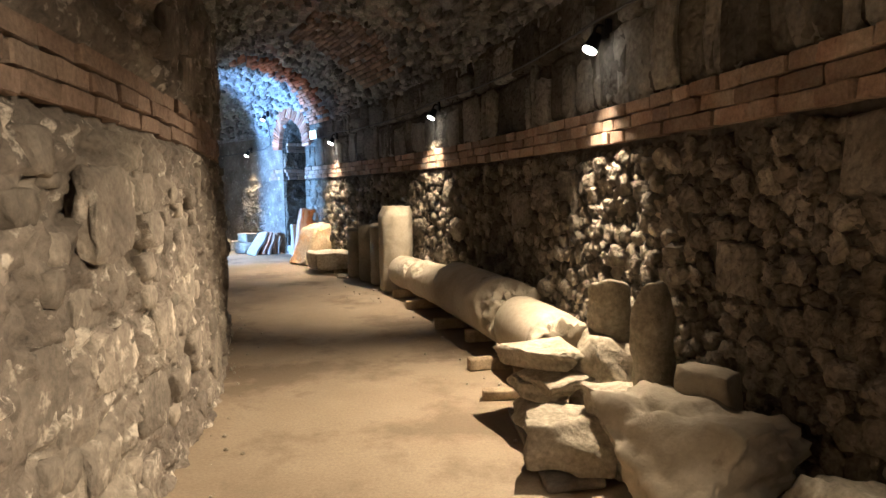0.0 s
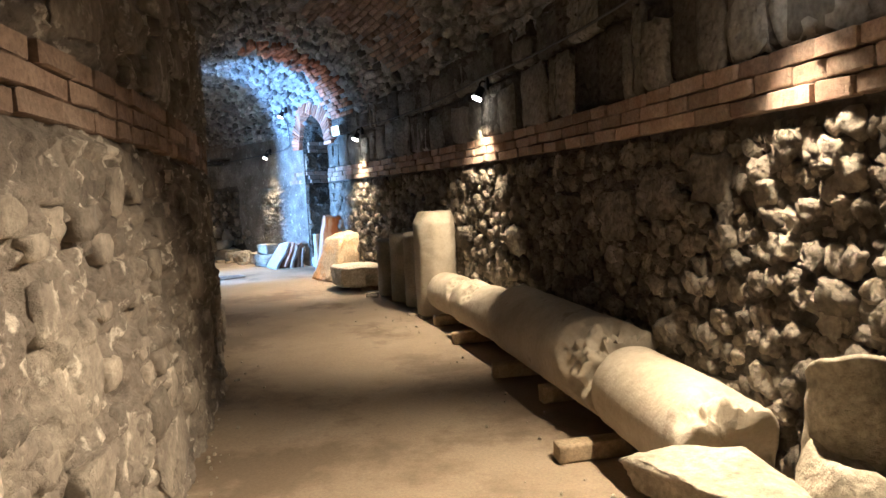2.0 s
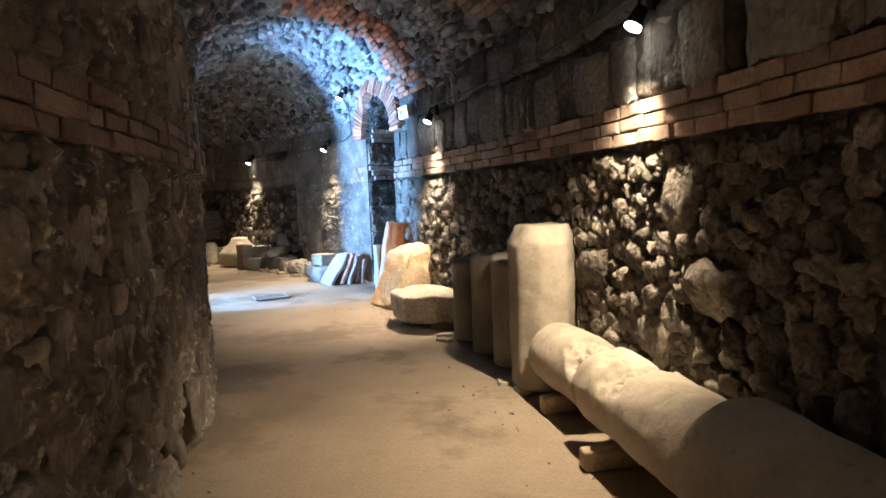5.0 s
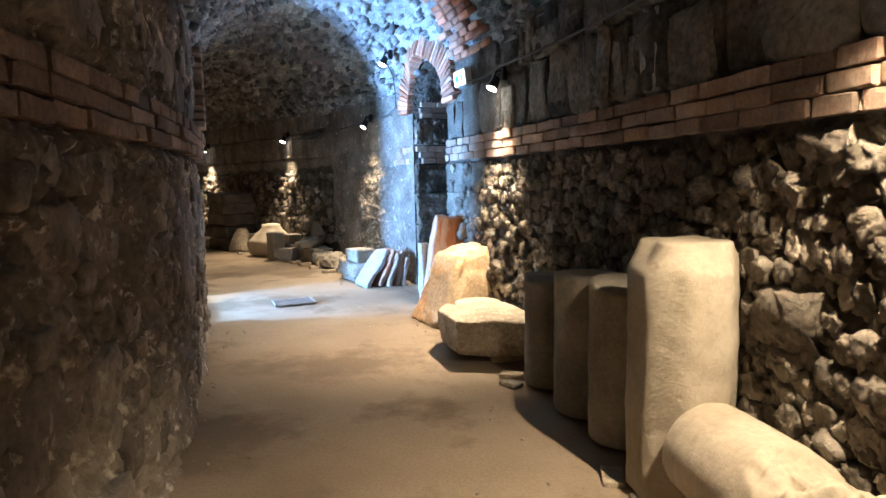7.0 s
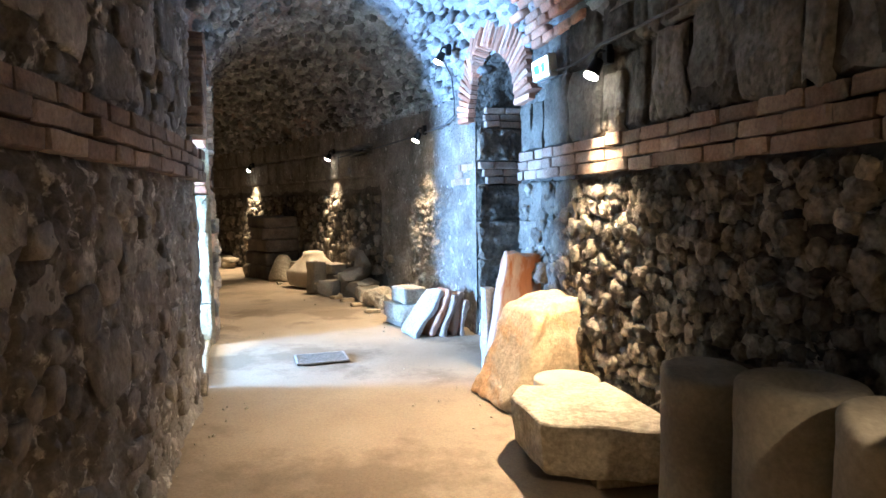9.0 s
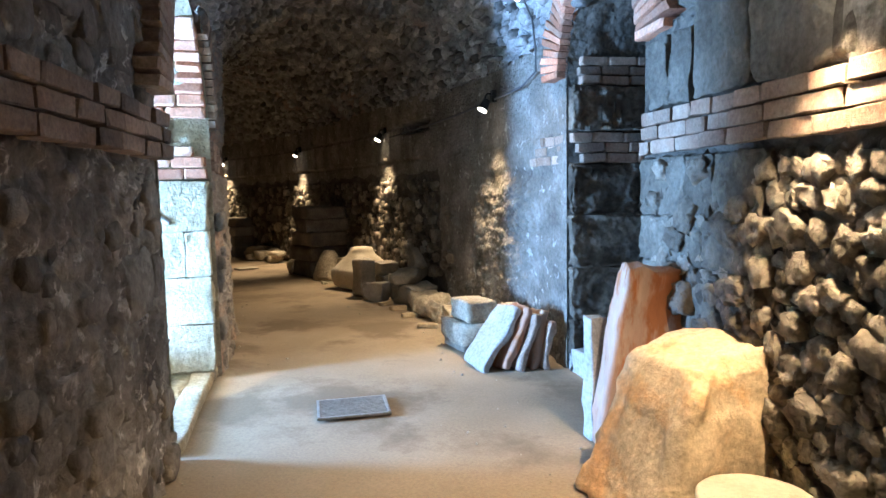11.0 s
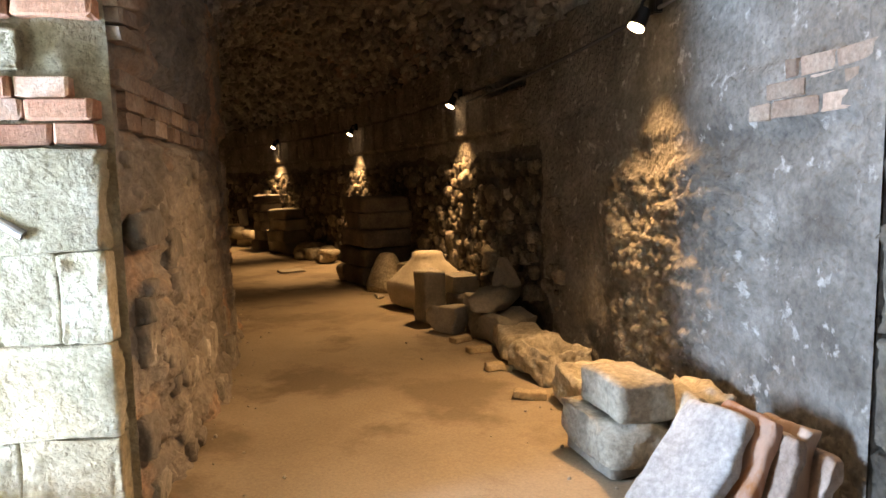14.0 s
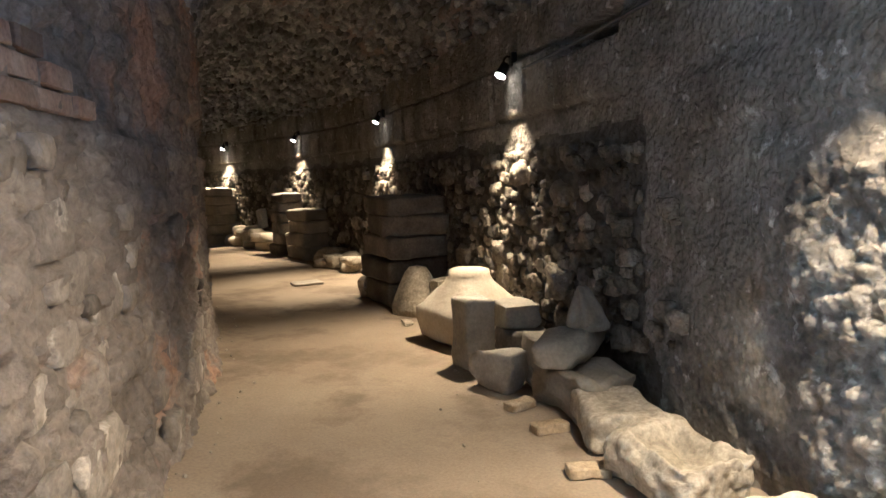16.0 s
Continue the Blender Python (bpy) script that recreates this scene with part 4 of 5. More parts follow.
def spotlight():
    """A small black spotlight on a bracket. Its origin is on the wall; y points into the corridor."""
    lamp = new("spotlight")
    bm = bmesh.new()
    bmesh.ops.create_cube(bm, size=1, matrix=Matrix.Translation((0, 0.02, 0.11)) @ Matrix.Diagonal((0.07, 0.05, 0.12, 1)))
    bmesh.ops.bevel(bm, geom=bm.edges, offset=0.006, segments=2, affect="EDGES")
    part("mount", bm, M_BLACK, lamp)
    part("bracket", tube_bm([(0, 0.03, 0.13), (0, 0.08, 0.135), (0, 0.10, 0.115), (0, 0.11, 0.08)], 0.010), M_BLACK, lamp)
    aim = Matrix.Translation((0, 0.125, 0.0)) @ Matrix.Rotation(radians(28), 4, "X")
    bm = bmesh.new()
    bmesh.ops.create_cone(bm, cap_ends=True, segments=24, radius1=0.050, radius2=0.036, depth=0.11, matrix=aim @ Matrix.Translation((0, 0, 0.03)))
    bmesh.ops.bevel(bm, geom=[e for e in bm.edges if len(e.link_faces) == 2 and e.calc_face_angle() > 0.8], offset=0.006, segments=2, affect="EDGES")
    house = part("housing", bm, M_BLACK, lamp)
    bm = bmesh.new()
    bmesh.ops.create_cone(bm, cap_ends=True, segments=24, radius1=0.046, radius2=0.046, depth=0.012, matrix=aim @ Matrix.Translation((0, 0, -0.031)))
    part("lens", bm, M_LENS, house, "glowing warm lens")
    return tagged(lamp, "small black wall spotlight with a glowing lens", "spotlight", "spotlights along the wall")


first = spotlight()


def at_wall(th, z, sink=0.05):
    p = ring(th, float(r_out(th)) - sink, z)
    return Matrix.Translation(p) @ Matrix.Rotation(radians(th + 90), 4, "Z")


first.matrix_world = at_wall(LAMPS[0], 2.35)
for th in LAMPS[1:]:
    copy_thing(first, at_wall(th, 2.35))
copy_thing(first, at_wall(38.9, 3.06, 0.22))

# lit emergency sign box
sign = new("exit_sign")
sign.matrix_world = at_wall(33.75, 2.56, 0.09) @ Matrix.Rotation(radians(-6), 4, "X")
bm = bmesh.new()
bmesh.ops.create_cube(bm, size=1, matrix=Matrix.Translation((0, 0.04, 0)) @ Matrix.Diagonal((0.31, 0.07, 0.17, 1)))
bmesh.ops.bevel(bm, geom=bm.edges, offset=0.008, segments=2, affect="EDGES")
part("case", bm, plain("sign_case", (0.5, 0.52, 0.52), 0.5), sign)
bm = bmesh.new()
bmesh.ops.create_cube(bm, size=1, matrix=Matrix.Translation((0, 0.078, 0)) @ Matrix.Diagonal((0.28, 0.012, 0.14, 1)))
face = part("panel", bm, M_SIGN, sign, "glowing white panel")
for x, w in ((-0.07, 0.06), (0.05, 0.10)):
    bm = bmesh.new()
    bmesh.ops.create_cube(bm, size=1, matrix=Matrix.Translation((x, 0.0865, 0)) @ Matrix.Diagonal((w, 0.004, 0.07, 1)))
    part("pictogram", bm, plain("sign_green", (0.05, 0.5, 0.3), 0.5, 0, 1.0, (0.2, 0.8, 0.5)), face)
tagged(sign, "small lit white and green emergency sign", "sign")


def cable(name, pts, label, radius=0.009):
    ob = part(name, tube_bm(pts, radius, 6), M_CABLE)
    return tagged(ob, label, "cable")


pts = []
marks = [-6.0] + LAMPS[:4] + [33.5]
for a, b in zip(marks, marks[1:]):
    for k in range(14):
        u = k / 14
        pts.append(ring(a + (b - a) * u, R_OUT - 0.13, 2.52 - 0.16 * u * (1 - u)))
cable("cable", pts, "thin dark cable slung between wall spotlights")
cable("cable", [ring(40.4 + 0.35 * k, R_OUT - 0.07, 2.44 - 0.003 * k) for k in range(32)], "dark conduit clipped along the plaster wall", 0.012)
cable("cable", [ring(38.9, R_OUT - 0.33, 3.16), ring(39.3, R_OUT - 0.24, 3.1), ring(39.6, R_OUT - 0.10, 2.95), ring(39.55, R_OUT - 0.08, 2.7), ring(39.6, R_OUT - 0.07, 2.52), ring(40.4, R_OUT - 0.07, 2.44)],
      "dark cable dropping from the arch spotlight")

# ---- drain grate and cover plate in the floor ----
grate = new("drain_grate")
gz = 0.113
grate.matrix_world = pose(*ring(37.08, 21.98, gz), 0, 0, 37.08 + 90)
bm = bmesh.new()
for x, y, w, d in ((0, 0.225, 0.36, 0.02), (0, -0.225, 0.36, 0.02), (0.17, 0, 0.02, 0.47), (-0.17, 0, 0.02, 0.47)):
    bmesh.ops.create_cube(bm, size=1, matrix=Matrix.Translation((x, y, 0)) @ Matrix.Diagonal((w, d, 0.014, 1)))
part("grate_frame", bm, M_IRON, grate)
for k in range(13):
    bm = bmesh.new()
    bmesh.ops.create_cube(bm, size=1, matrix=Matrix.Translation((-0.15 + k * 0.025, 0, -0.002)) @ Matrix.Diagonal((0.012, 0.43, 0.012, 1)))
    part("grate_bar", bm, M_IRON, grate)
# Dark sheet close under the bars stands in for the shade below.
bm = bmesh.new()
bmesh.ops.create_cube(bm, size=1, matrix=Matrix.Translation((0, 0, -0.012)) @ Matrix.Diagonal((0.33, 0.45, 0.004, 1)))
part("grate_pit", bm, M_DARK, grate)
tagged(grate, "rectangular iron drain grate set in the floor", "drain grate")
block("cover_plate", on_floor(62.45, 22.6, up=0.0), (0.32, 0.42, 0.035), 90, M_GREY, "flat grey cover plate lying on the floor", "cover plate", cut=0.005, rough=0.002, seg=3)


# crumbs of stone along the feet of the walls
rnd = random.Random(77)
verts, faces = [], []
for i in range(420):
    th = rnd.uniform(3, 60)
    if rnd.random() < 0.55:
        r = float(r_in(th)) + 0.10 + abs(rnd.gauss(0, 0.16))
        if DOOR_L[0] - 0.5 < th < DOOR_L[1] + 0.5:
            continue
    else:
        r = 22.95 - abs(rnd.gauss(0, 0.35)) + 0.25
    size = rnd.choice((0.005, 0.007, 0.010, 0.016))
    bm = bmesh.new()
    bmesh.ops.create_icosphere(bm, subdivisions=1, radius=size)
    m = Matrix.Translation(ring(th, r, float(floor_place(np.array([th]), np.array([r]))[2][0]) + size * 0.3)) @ Euler((rnd.uniform(0, 3), rnd.uniform(0, 3), rnd.uniform(0, 3))).to_matrix().to_4x4() @ Matrix.Diagonal((1, rnd.uniform(0.6, 1), rnd.uniform(0.5, 0.8), 1))
    base = len(verts)
    verts += [tuple(m @ v.co) for v in bm.verts]
    faces += [tuple(base + v.index for v in f.verts) for f in bm.faces]
    bm.free()
tagged(link_mesh("stone_crumbs", verts, faces, M_ROUGH), "scattered crumbs of pale stone on the floor", "gravel", kind="stuff")


# ---- stairs in the outer opening ----
stairs = new("stairs")
stairs.matrix_world = Matrix.Translation(ring(ARCH_R[2], R_OUT)) @ Matrix.Rotation(radians(ARCH_R[2]), 4, "Z")
for i in range(8):
    top = 0.275 + i * 0.235
    bm = block_bm((0.34, 2 * W_R - 0.02, 0.24), 100 + i, cut=0.02, rough=0.007, seg=9)
    bmesh.ops.translate(bm, verts=bm.verts, vec=(0.15 + i * 0.285, 0, top - 0.24))
    soften(part("step", bm, M_WHITE, stairs))
    if i:
        bm = bmesh.new()
        bmesh.ops.create_cube(bm, size=1, matrix=Matrix.Translation((0.18 + i * 0.285, 0, (top - 0.24) / 2 - 0.02)) @ Matrix.Diagonal((0.27, 2 * W_R - 0.06, top - 0.24, 1)))
        part("step_core", bm, M_RUBBLE, stairs)
tagged(stairs, "pale worn stone stairs climbing into a dark passage", "stairs", kind="structure")

# ---- threshold of the daylight passage ----
block("threshold_kerb", Matrix.Translation(ring(37.9, R_IN - 0.10, 0.0)) @ Matrix.Rotation(radians(37.9 + 90), 4, "Z"), (1.55, 0.16, 0.16), 110, M_ASHLAR,
      "pale stone kerb at the mouth of the daylight passage", "kerb", cut=0.02)
sill = block("passage_floor", Matrix.Translation(ring(37.75, R_IN - 1.4, -0.06)) @ Matrix.Rotation(radians(37.75 + 90), 4, "Z"), (1.66, 2.5, 0.17), 111, M_ASHLAR,
             "pale sunlit stone paving of the passage", "paving", cut=0.01)
sill["kind"] = "structure"
block("doorway_block", Matrix.Translation(ring(39.3, R_IN - 0.95, 0.10)) @ Matrix.Rotation(radians(39 + 90), 4, "Z"), (0.55, 0.75, 0.30), 112, M_ASHLAR,
      "squared pale sunlit block in the passage", "stone block", cut=0.02)
rail_a = BASE_L + AL_L * (R_IN - 0.28) + SD_L * (W_L - 0.09) + Vector((0, 0, 1.33))
rail_b = BASE_L + AL_L * (R_IN - 1.9) + SD_L * (W_L - 0.09) + Vector((0, 0, 2.45 - 0.0))
rail = new("handrail")
part("rail", tube_bm([rail_a, rail_b], 0.022, 12), M_STEEL, rail)
for u in (0.3, 0.8):
    q = rail_a.lerp(rail_b, u)
    part("rail_bracket", tube_bm([q, q + SD_L * 0.12], 0.009, 8), M_STEEL, rail)
tagged(rail, "sloping galvanised steel handrail on the passage wall", "handrail")


# ---- single stones and bricks, shared meshes ----
def chunk_mesh(name, seed, mat, pull=0.70, wobble=0.10, smooth=True, cuts=1):
    """A unit block with knocked-off corners."""
    rnd = random.Random(seed)
    bm = bmesh.new()
    bmesh.ops.create_cube(bm, size=1)
    bmesh.ops.subdivide_edges(bm, edges=bm.edges, cuts=cuts, use_grid_fill=True)
    for v in bm.verts:
        edges = sum(abs(c) > 0.49 for c in v.co)
        v.co *= {0: 1.0, 1: 1.0, 2: min(1.0, 0.62 + 0.5 * pull), 3: pull}[edges]
        v.co += Vector((rnd.uniform(-1, 1), rnd.uniform(-1, 1), rnd.uniform(-1, 1))) * wobble * (0.5 if cuts < 3 else 0.2)
        if cuts > 2:
            q = v.co + Vector((seed * 1.3, seed * 0.7, seed * 2.1))
            v.co += wobble * (0.75 * noise.noise_vector(q * 2.2) + 0.45 * noise.noise_vector(q * 5.5))
    me = bpy.data.meshes.new(name)
    bm.to_mesh(me)
    bm.free()
    me.materials.append(mat)
    if smooth:
        me.polygons.foreach_set("use_smooth", [True] * len(me.polygons))
    return me


def brick_mesh(name, seed, mat, edge=0.07):
    rnd = random.Random(seed)
    bm = bmesh.new()
    bmesh.ops.create_cube(bm, size=1)
    bmesh.ops.bevel(bm, geom=bm.edges, offset=edge, segments=1, affect="EDGES")
    for v in bm.verts:
        v.co += Vector((rnd.uniform(-1, 1) * 0.02, rnd.uniform(-1, 1) * 0.05, rnd.uniform(-1, 1) * 0.06))
    me = bpy.data.meshes.new(name)
    bm.to_mesh(me)
    bm.free()
    me.materials.append(mat)
    return me


def worn_mesh(name, seed, mat, cut=0.06, rough=0.012, seg=7, deep=0.0):
    """A unit block with worn edges and an uneven face, centred."""
    bm = block_bm((1, 1, 1), seed, cut, rough, seg, tight=0.4)
    bmesh.ops.translate(bm, verts=bm.verts, vec=(0, 0, -0.5))
    if deep:
        # crumbled face
        for v in bm.verts:
            q = Vector((v.co.x * 5, seed * 3.7, v.co.z * 4))
            v.co.y += math.copysign(deep, v.co.y) * (noise.noise(q) + 0.7 * noise.noise(q * 2.4) + 0.5 * noise.noise(q * 5.5))
    me = bpy.data.meshes.new(name)
    bm.to_mesh(me)
    bm.free()
    me.materials.append(mat)
    me.polygons.foreach_set("use_smooth", [True] * len(me.polygons))
    return me


def piece(name, me, m, parent):
    ob = new(name, me)
    ob.parent = parent
    ob.matrix_world = m
    return ob


def joined(name, meshes_at, parent, mat, label):
    """Many small pieces as one mesh."""
    verts, faces = [], []
    for me, m in meshes_at:
        base = len(verts)
        verts += [tuple(m @ v.co) for v in me.vertices]
        faces += [tuple(base + k for k in p.vertices) for p in me.polygons]
    ob = link_mesh(name, verts, faces, mat, parent)
    return tagged(ob, label, kind="stuff")


def wall_frame(th, r, z, twist=0.0, nod=0.0):
    p = ring(th, r, z)
    return Matrix.Translation(p) @ Matrix.Rotation(radians(th + 90), 4, "Z") @ Matrix.Rotation(radians(twist), 4, "Y") @ Matrix.Rotation(radians(nod), 4, "X")


def pack(length, height, sizes, seed, cell=0.035):
    """Fills a strip with boxes of the given (share, w0, w1, h0, h1), largest first; returns (s, z, w, h)."""
    rnd = random.Random(seed)
    nx, nz = int(length / cell), int(height / cell)
    taken = np.zeros((nx, nz), bool)
    out = []
    for tries, w0, w1, h0, h1 in sizes:
        for _ in range(tries):
            w, h = rnd.uniform(w0, w1), rnd.uniform(h0, h1)
            a, b = max(1, round(w / cell)), max(1, round(h / cell))
            i, j = rnd.randrange(0, max(1, nx - a)), rnd.randrange(0, max(1, nz - b + 1))
            if taken[i:i + a, j:j + b].any():
                continue
            taken[i:i + a, j:j + b] = True
            out.append(((i + a / 2) * cell, (j + b / 2) * cell, a * cell, b * cell))
    return out


STONES = [chunk_mesh("stone", 400 + i, M_STONE, 0.70, 0.30, True, 3) for i in range(20)]
VAULT_STONES = [chunk_mesh("vault_stone", 900 + i, M_STONE, 0.68, 0.24, i % 2 == 0, 2) for i in range(12)]
SQUARES = [worn_mesh("squared_stone", 420 + i, M_STONE, 0.08, 0.03) for i in range(8)]
BRICKS = [brick_mesh("brick", 440 + i, M_BRICK) for i in range(6)]
REDS = [brick_mesh("red_brick", 450 + i, M_RED) for i in range(6)]
PALE = [worn_mesh("pale_block", 460 + i, M_ASHLAR, 0.03, 0.022, 13, 0.07) for i in range(8)]
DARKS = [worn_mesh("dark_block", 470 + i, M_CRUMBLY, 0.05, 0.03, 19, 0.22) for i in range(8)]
CORNERS = [worn_mesh("corner_stone", 475 + i, M_CORNER, 0.03, 0.02, 11, 0.12) for i in range(6)]
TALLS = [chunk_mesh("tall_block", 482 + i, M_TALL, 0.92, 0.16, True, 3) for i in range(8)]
BROWN_BRICKS = [brick_mesh("brick", 490 + i, M_BRICK_IN) for i in range(6)]

# rubble of the outer wall before the opening
rnd = random.Random(9)
near, rest = [], []
START = -3.0
for s, z, w, h in pack((35.3 - START) * 0.4136, BELT0 - 0.02, [(20, 0.26, 0.40, 0.20, 0.30), (130, 0.11, 0.16, 0.09, 0.14), (8000, 0.07, 0.12, 0.07, 0.12), (14000, 0.035, 0.07, 0.035, 0.08)], 3):
    th = START + (s + rnd.uniform(-0.012, 0.012)) / 0.4136
    big = w * h > 0.05
    me = rnd.choice(SQUARES if big and rnd.random() < 0.7 else STONES)
    depth = min(w, h) * rnd.uniform(0.7, 1.1) if not big else 0.16
    out = float(relief_out(np.array([th]), np.array([z]))[0])
    m = wall_frame(th, R_OUT - 0.55 * out - depth * (rnd.uniform(-0.2, 0.0) if big else rnd.uniform(0.0, 0.28)), z + rnd.uniform(-0.012, 0.012), rnd.uniform(-32, 32) * (0.12 if big else 1), rnd.uniform(-14, 14)) @ Matrix.Diagonal((w * rnd.uniform(0.9, 1.25), depth, h * rnd.uniform(0.85, 1.2), 1))
    (near if 2 < th and w * h > 0.0095 and len(near) < 295 else rest).append((me, m))
for me, m in near:
    piece("stone", me, m, wall_outer)
joined("small_stones", rest, wall_outer, M_STONES, "small dark rubble stones packed in the wall")

# rubble beyond the opening, lower and rougher
far = []
for s, z, w, h in pack((92 - 44.0) * 0.4136, 1.7, [(160, 0.18, 0.28, 0.14, 0.22), (6000, 0.08, 0.13, 0.07, 0.13), (7000, 0.04, 0.08, 0.04, 0.08)], 5):
    th = 44.0 + s / 0.4136
    if rnd.random() > 0.75 * float(sstep(44.5, 50.5, th)):
        continue
    depth = min(w, h) * rnd.uniform(0.6, 1.0)
    far.append((rnd.choice(STONES), wall_frame(th, float(r_out(th)) - 0.03 - depth * rnd.uniform(0.0, 0.25), z, rnd.uniform(-15, 15), rnd.uniform(-10, 10)) @ Matrix.Diagonal((w, depth, h, 1))))
joined("small_stones", far, wall_outer, M_STONES, "rubble stones standing out of the far wall")

# rubble of the inner wall, flatter and half smeared with mortar
M_IN_STONE = material("inner_stone", [(0.145, 0.122, 0.102), (0.26, 0.225, 0.185), (0.39, 0.34, 0.275)], patch=2.5, bump=0.9, fine=26, vary=0.3,
                      stain=(0.55, 0.49, 0.41), stain_scale=5.0, stain_cut=(0.58, 0.66), lumps=0.35, lump_scale=20)
IN_STONES = [chunk_mesh("inner_stone", 480 + i, M_IN_STONE, 0.84, 0.13, True, 2) for i in range(12)]
near, rest = [], []
for a0, a1, z0, z1, seed in ((-2.0, 35.42, 0.1, BELT0 - 0.02, 6), (40.1, 52.0, 0.1, BELT0 - 0.02, 7), (10.0, 35.3, BELT1 + 0.03, 2.75, 8)):
    for s, z, w, h in pack((a1 - a0) * 0.3665, z1 - z0, [(45, 0.30, 0.48, 0.20, 0.32), (330, 0.14, 0.26, 0.12, 0.20), (1600, 0.08, 0.14, 0.07, 0.13)], seed):
        th, z = a0 + s / 0.3665, z0 + z
        if rnd.random() < (0.30 if w < 0.17 else 0.12) or (a0 > 39 and rnd.random() < 0.3):
            continue
        out = float(relief_in(np.array([th]), np.array([z]))[0])
        depth = 0.09
        m = wall_frame(th, float(r_in(th)) + out - depth * rnd.uniform(0.24, 0.42), z, rnd.uniform(-5, 5), rnd.uniform(-4, 4)) @ Matrix.Diagonal((w * 1.02, depth, h * 1.02, 1))
        (near if w * h > 0.022 and len(near) < 290 else rest).append((rnd.choice(IN_STONES), m))
for me, m in near:
    piece("stone", me, m, wall_inner)
M_IN_STONES = material("inner_stones_small", [(0.145, 0.122, 0.102), (0.26, 0.225, 0.185), (0.39, 0.34, 0.275)], patch=2.5, bump=0.8, fine=26, vary=0.35, island=True)
joined("small_stones", rest, wall_inner, M_IN_STONES, "small half-plastered stones in the inner wall")


# brick courses
def course(parent, at, length, z, h, seed, meshes, lo=0.17, hi=0.30, name="brick", depth=0.09):
    """Bricks in one row; at(s, z) gives the pose at s metres along."""
    r = random.Random(seed)
    s = r.uniform(0, 0.1)
    while s < length - 0.08:
        w = min(r.uniform(lo, hi), length - s)
        m = at(s + w / 2, z + r.uniform(-0.004, 0.004), r) @ Matrix.Rotation(radians(r.uniform(-1.2, 1.2)), 4, 'Y') @ Matrix.Diagonal((w - 0.009, depth * r.uniform(0.8, 1.2), h - 0.008, 1))
        piece(name, r.choice(meshes), m, parent)
        s += w


belt = new("brick_belt_outer")
tagged(belt, "three courses of red and tan brick along the outer wall", "brick course", kind="structure")
belt_in = new("brick_belt_inner")
tagged(belt_in, "three courses of brown brick along the inner wall", "brick course", kind="structure")
CH = (BELT1 - BELT0) / 3
for k in range(3):
    course(belt, lambda s, z, r: wall_frame(-1.0 + s / 0.4136, R_OUT - 0.035 + r.uniform(-0.008, 0.008), z), 36.45 * 0.4136, BELT0 + CH * (k + 0.5), CH, 500 + k, BRICKS)
    course(belt, lambda s, z, r: wall_frame(38.4 + s / 0.4136, R_OUT + 0.018 + r.uniform(-0.004, 0.004), z), 0.75 - 0.12 * k, BELT0 + CH * (k + 0.5), CH, 510 + k, BRICKS)
    course(belt_in, lambda s, z, r: wall_frame(3.0 + s / 0.3665, R_IN + 0.03 + r.uniform(-0.01, 0.01), z), 32.45 * 0.3665, BELT0 + CH * (k + 0.5), CH, 520 + k, BROWN_BRICKS)
    course(belt_in, lambda s, z, r: wall_frame(40.03 + s / 0.3665, R_IN + 0.02 + r.uniform(-0.006, 0.006), z), 1.75 - 0.2 * k, BELT0 + CH * (k + 0.5), CH, 530 + k, BRICKS)


# tall blocks above the belt, outer wall
rr = random.Random(17)
for row, (z0, z1) in enumerate(((BELT1 + 0.01, 2.46), (2.47, 2.80))):
    s = 0.0
    while s < 15.7:
        w = rr.choice((0.14, 0.24, 0.36, 0.50)) * rr.uniform(0.85, 1.2)
        th = -2.5 + (s + w / 2) / 0.4136
        if th < 35.4 and (th > 32.8 and row == 0 or rr.random() < (0.8 if row == 0 else 0.5)):
            h = z1 - z0 - rr.choice((0.0, 0.03, 0.12))
            pale = th > 32.8 and row == 0
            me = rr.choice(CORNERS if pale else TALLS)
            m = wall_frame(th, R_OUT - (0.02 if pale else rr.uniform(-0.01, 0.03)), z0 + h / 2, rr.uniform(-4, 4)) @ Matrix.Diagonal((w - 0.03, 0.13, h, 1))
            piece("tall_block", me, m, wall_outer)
        s += w

# pale corner stones at the near side of the stair opening
z = 0.05
for i, h in enumerate((0.34, 0.30, 0.42, 0.26, 0.33)):
    w = (0.42, 0.30, 0.50, 0.34, 0.46)[i]
    m = wall_frame(35.47 - w / 2 / 0.4136, R_OUT + 0.02, z + h / 2) @ Matrix.Diagonal((w, 0.16, h - 0.012, 1))
    piece("corner_stone", CORNERS[i], m, wall_outer)
    # dressed blocks that bond with the corner
    if i:
        run = w
        for v in ((0.0,), (0.34, 0.26), (0.28,), (0.30, 0.36), (0.26, 0.40))[i]:
            m = wall_frame(35.47 - (run + v / 2) / 0.4136, R_OUT + 0.025, z + h / 2) @ Matrix.Diagonal((v - 0.014, 0.16, h - 0.016, 1))
            piece("corner_stone", CORNERS[(i * 2 + len(str(run))) % 6], m, wall_outer)
            run += v
    z += h


